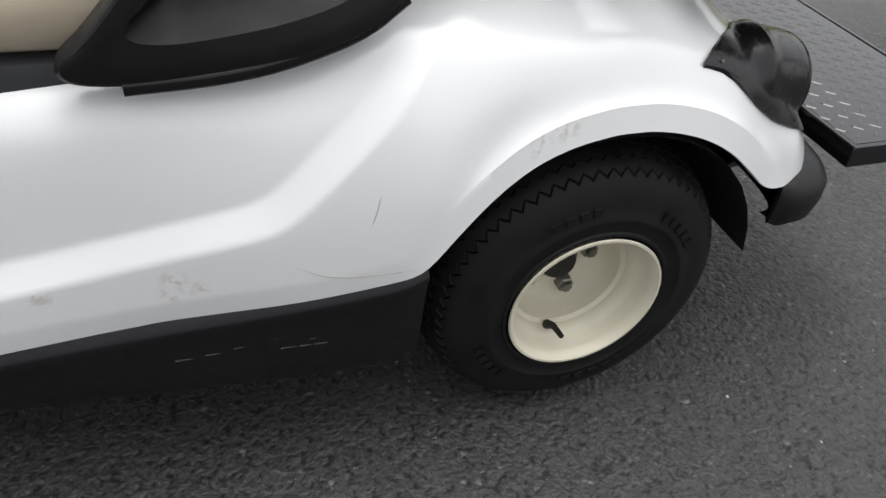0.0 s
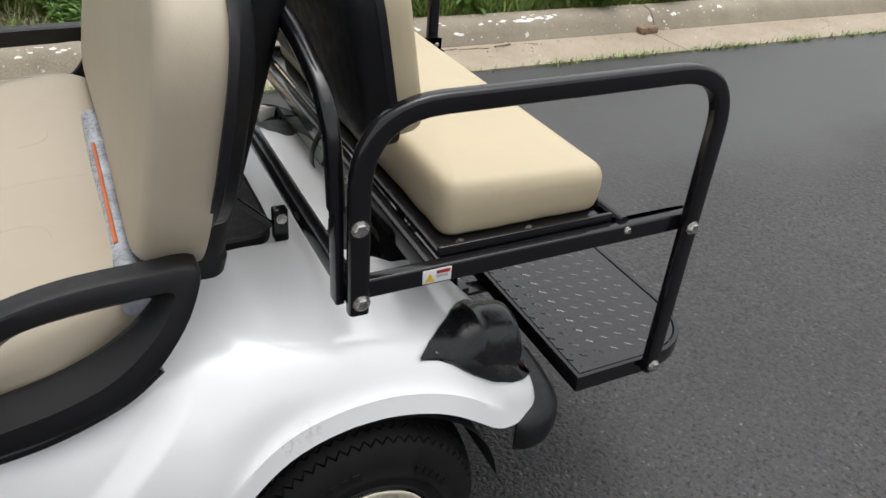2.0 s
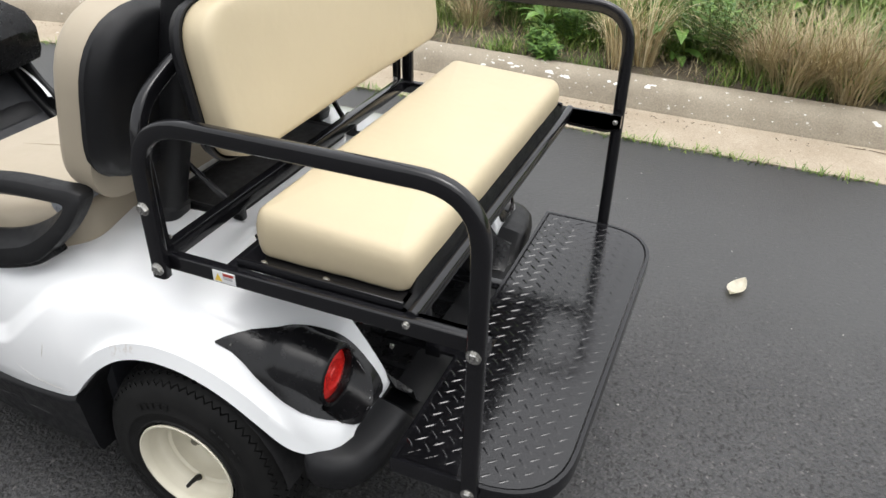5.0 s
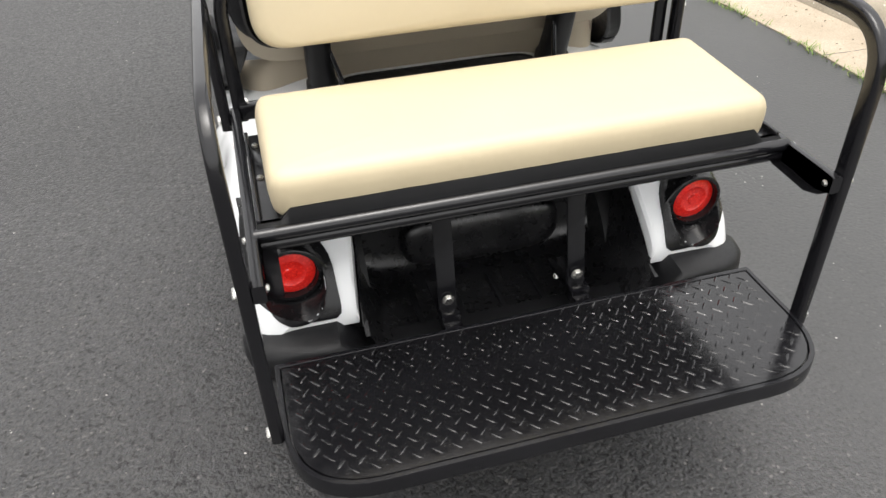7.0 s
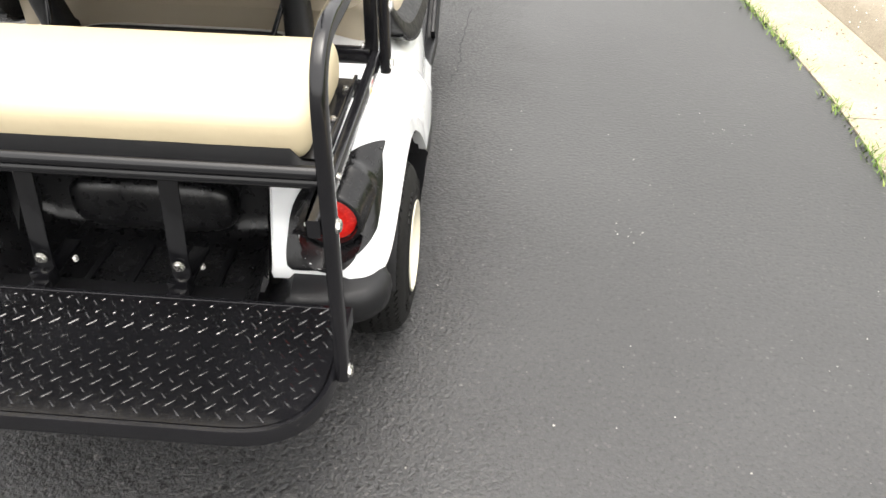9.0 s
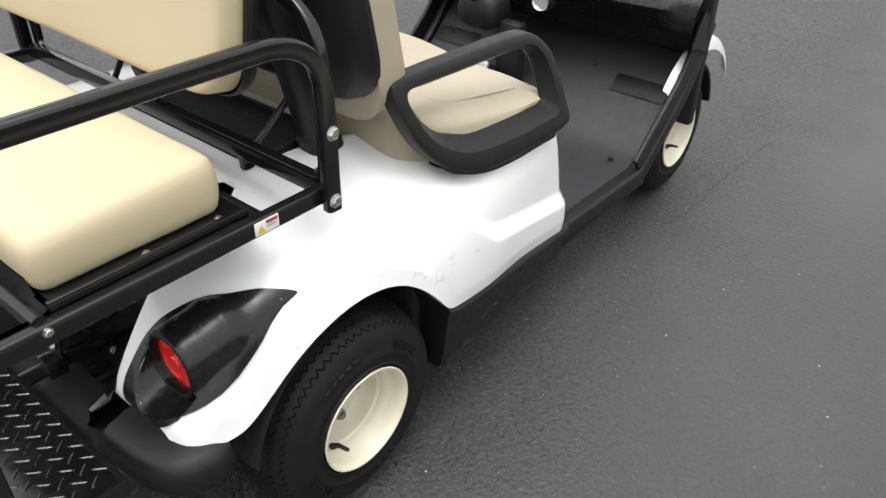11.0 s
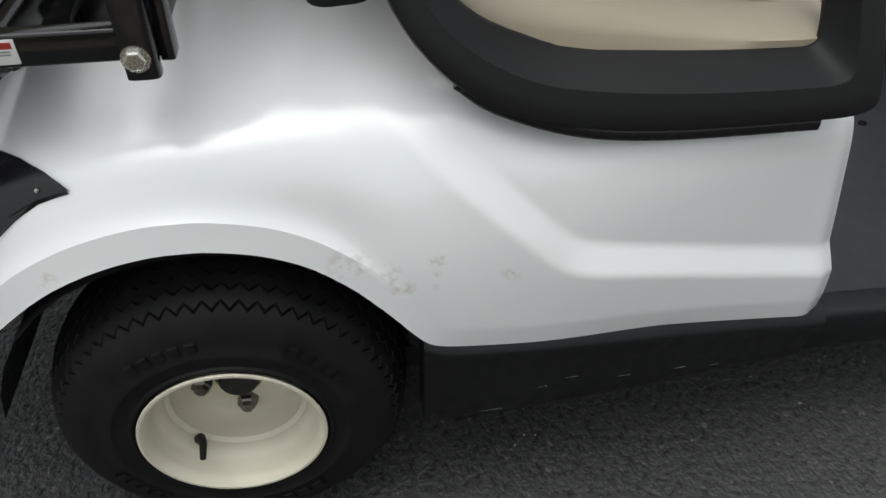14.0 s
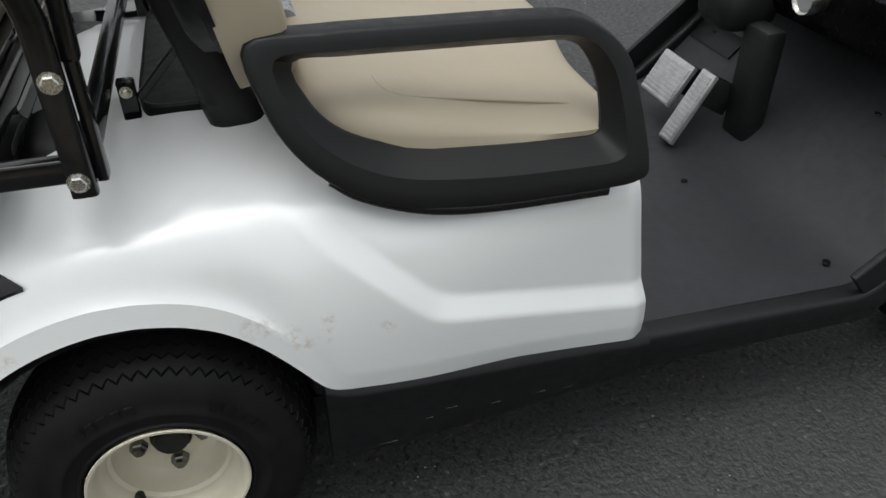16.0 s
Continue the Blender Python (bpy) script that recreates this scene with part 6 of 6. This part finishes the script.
def pillar(side):
    bm = bmesh.new()
    rows = []
    for z, x, w, d in ((0.706, 0.31, 0.08, 0.09), (0.735, 0.31, 0.078, 0.09), (0.742, 0.31, 0.068, 0.078), (0.80, 0.314, 0.064, 0.076), (1.1, 0.32, 0.06, 0.072), (1.85, 0.345, 0.056, 0.066)):
        y = 0.218 - 0.3 * (z - 0.71)
        rows.append([(CX * 0.5 + side * x + px * w / 0.06, y + py * d / 0.06, z) for px, py in rect_profile(0.06, 0.06, 0.02, 4)])
    grid(bm, rows, close_u=True, caps=True)
    return bm


for side in (-1, 1):
    part("roof_pillar", pillar(side), BLACK_PLASTIC, cart, "black roof pillar in a flared boot")


def floor():
    rows = []
    xs = list(np.linspace(-0.535, 0.535, 13))
    for y, z in ((0.795, 0.268), (1.0, 0.268), (1.3, 0.27), (1.38, 0.276), (1.44, 0.30), (1.5, 0.35), (1.62, 0.47), (1.7, 0.56)):
        rows.append([(CX + x, y, z) for x in xs] + [(CX + x, y + 0.006, z - 0.02) for x in reversed(xs)])
    return fresh(grid, rows, close_u=True, caps=True)


cab_floor = part("floor_mat", floor(), MAT, cart, "dark grey rubber floor mat")
for x, y in ((0.447, 1.349), (0.05, 1.25), (-0.4, 1.3), (-0.43, 1.6), (0.2, 1.62)):
    z = float(np.interp(y, [1.3, 1.44, 1.62], [0.27, 0.30, 0.47]))
    part("stud", fresh(lathe, [(0.0, 0.009), (0.003, 0.008), (0.004, 0.0)], 12, "z", (x, y, z)), GLOSS_PLASTIC, cab_floor)


def sill(side):
    path = rounded([(CX + side * 0.533, 0.852, 0.262), (CX + side * 0.535, 1.37, 0.25), (CX + side * 0.535, 1.62, 0.46), (CX + side * 0.525, 1.72, 0.62)], [0, 0.04, 0.08, 0], 5)
    return fresh(sweep, path, rect_profile(0.05, 0.05, 0.012, 3), (1, 0, 0))


for side in (-1, 1):
    s_ob = part("door_sill", sill(side), BLACK_PLASTIC, cart, "black plastic entry sill")
    kick = rounded([(CX + side * 0.545, 1.36, 0.27), (CX + side * 0.545, 1.62, 0.49), (CX + side * 0.535, 1.74, 0.68)], 0.06, 5)
    part("kick_panel", fresh(sweep, kick, rect_profile(0.018, 0.13, 0.006), (1, 0, 0)), BLACK_PLASTIC, s_ob)
    part("sill_skirt", fresh(box, (CX + side * 0.54 - 0.008, 0.85, 0.195), (CX + side * 0.54 + 0.008, 1.42, 0.24), 0.006), BLACK_PLASTIC, s_ob)


def dash():
    bm = bmesh.new()
    rows = []
    for y, z in ((1.72, 0.55), (1.60, 0.60), (1.52, 0.62), (1.50, 0.66), (1.50, 0.74), (1.54, 0.79), (1.66, 0.82), (1.85, 0.82)):
        rows.append([(CX + x, y + 0.05 * (abs(x) / 0.56) ** 3, z) for x in np.linspace(-0.56, 0.56, 21)])
    grid(bm, rows)
    bmesh.ops.solidify(bm, geom=bm.faces[:], thickness=0.01)
    return bm


dash_ob = part("dashboard", dash(), GLOSS_PLASTIC, cart, "black moulded dashboard")
part("front_wall", fresh(box, (CX - 0.55, 1.72, 0.3), (CX + 0.55, 1.76, 0.8), 0.01), DARK, cart)
gx, gy, gz = -0.10, 1.47, 0.70
part("gauge", fresh(lathe, [(0.0, 0.0), (0.0, 0.026), (-0.008, 0.028), (-0.012, 0.033), (0.0, 0.036), (0.03, 0.036)], 28, "y", (gx + 0.15, gy, gz)), CHROME, dash_ob, "round gauge with a bright rim")
part("gauge_face", fresh(lathe, [(-0.004, 0.0), (-0.004, 0.026)], 24, "y", (gx + 0.15, gy, gz)), LABEL_GREY, dash_ob)
part("column_cover", fresh(cushion, 0.17, 0.16, 0.14, 4.0, 20, 3.0, 0.0, Matrix.Translation((-0.185, 1.47, 0.63))), DARK, dash_ob)


def steering():
    bm = bmesh.new()
    c = Vector((-0.185, 1.06, 1.05))
    tilt = Matrix.Translation(c) @ Matrix.Rotation(radians(-42), 4, "X")
    ring = [tilt @ Vector((0.175 * math.cos(a), 0.175 * math.sin(a), 0)) for a in (2 * math.pi * k / 48 for k in range(48))]
    nrm = tilt.to_3x3() @ Vector((0, 0, 1))
    sweep(bm, ring, round_profile(0.0135, 12), nrm, True)
    return bm, tilt


sbm, tilt = steering()
wheel_ob = part("steering_wheel", sbm, BLACK_PLASTIC, cart, "black steering wheel with a square hub pad")
part("hub_pad", fresh(box, (-0.09, -0.08, -0.035), (0.09, 0.09, 0.0), 0.015, tilt), GLOSS_PLASTIC, wheel_ob)
for a in (200, 340, 90):
    d = Vector((math.cos(radians(a)), math.sin(radians(a)), 0))
    part("spoke", fresh(sweep, [tilt @ (d * 0.06 + Vector((0, 0, -0.02))), tilt @ (d * 0.17)], rect_profile(0.03, 0.01, 0.003), tilt.to_3x3() @ Vector((-d.y, d.x, 0))), BLACK_PLASTIC, wheel_ob)
part("column", fresh(sweep, [tilt @ Vector((0, 0, -0.02)), (-0.185, 1.5, 0.6)], round_profile(0.026, 14), (1, 0, 0)), DARK, wheel_ob)


def pedal(x, w, y0, z0, y1, z1, name, label):
    way = (Vector((0, y1, z1)) - Vector((0, y0, z0)))
    L = way.length
    m = Matrix.Translation((x, (y0 + y1) / 2, (z0 + z1) / 2)) @ Matrix.Rotation(math.atan2(way.z, way.y), 4, "X")
    ob = part(name, fresh(box, (-w / 2, -L / 2, -0.008), (w / 2, L / 2, 0.008), 0.004, m), PEDAL, cart, label)
    for k in range(int(L / 0.012)):
        v = -L / 2 + 0.01 + k * 0.012
        if v < L / 2 - 0.006:
            part("rib", fresh(box, (-w / 2 + 0.006, v - 0.003, 0.008), (w / 2 - 0.006, v + 0.003, 0.0115), 0.0, m), PEDAL, ob)
    part("pedal_arm", fresh(box, (-0.02, L / 2 - 0.08, -0.10), (0.02, L / 2, -0.008), 0.005, m), DARK, ob)
    return ob


pedal(-0.135, 0.06, 1.30, 0.285, 1.40, 0.463, "accelerator_pedal", "ribbed grey metal accelerator pedal")
pedal(-0.275, 0.15, 1.335, 0.345, 1.40, 0.45, "brake_pedal", "wide ribbed grey metal brake pedal")
part("pedal_box", fresh(box, (-0.12, 1.45, 0.30), (-0.02, 1.51, 0.60), 0.015), DARK, cart)


def front_fender(side):
    """White arch over the front wheel."""
    rows = []
    for k in range(19):
        a = radians(20 + 125 * k / 18)
        y, z = 1.76 + 0.29 * math.cos(a), 0.27 + 0.29 * math.sin(a)
        rows.append([(CX + side * x, y, z + dz) for x, dz in ((0.54, 0.0), (0.536, 0.03), (0.525, 0.045), (0.51, 0.05))])
    return fresh(grid, rows)


def mudguard(side):
    """Black liner behind and over the front wheel."""
    rows = []
    for k in range(25):
        a = radians(10 + 128 * k / 24)
        rows.append([(CX + side * x, 1.76 + r * math.cos(a), 0.245 + r * math.sin(a)) for x, r in ((0.30, 0.252), (0.48, 0.253), (0.50, 0.254), (0.502, 0.262), (0.46, 0.264), (0.30, 0.264))])
    return fresh(grid, rows, close_u=True)


part("front_fender", front_fender(1), BODY, cart, "white front wheel-arch fender")
for side in (-1, 1):
    part("mudguard", mudguard(side), BLACK_PLASTIC, cart, "black plastic mudguard over the front wheel")
wheel(0.505 + CX, 1.76, 1, 20, -60, "front_wheel")
wheel(-0.505 + CX, 1.76, -1, 70, 40, "front_wheel", 0.241, road_height(-0.45))
part("floor_pan", fresh(box, (CX - 0.5, -0.2, 0.2), (CX + 0.5, 1.42, 0.25), 0.01), DARK, cart)
part("axle", fresh(sweep, [(-0.5, 0.018, 0.24), (0.5, 0.018, 0.24)], round_profile(0.05, 14), (0, 0, 1)), DARK, cart)
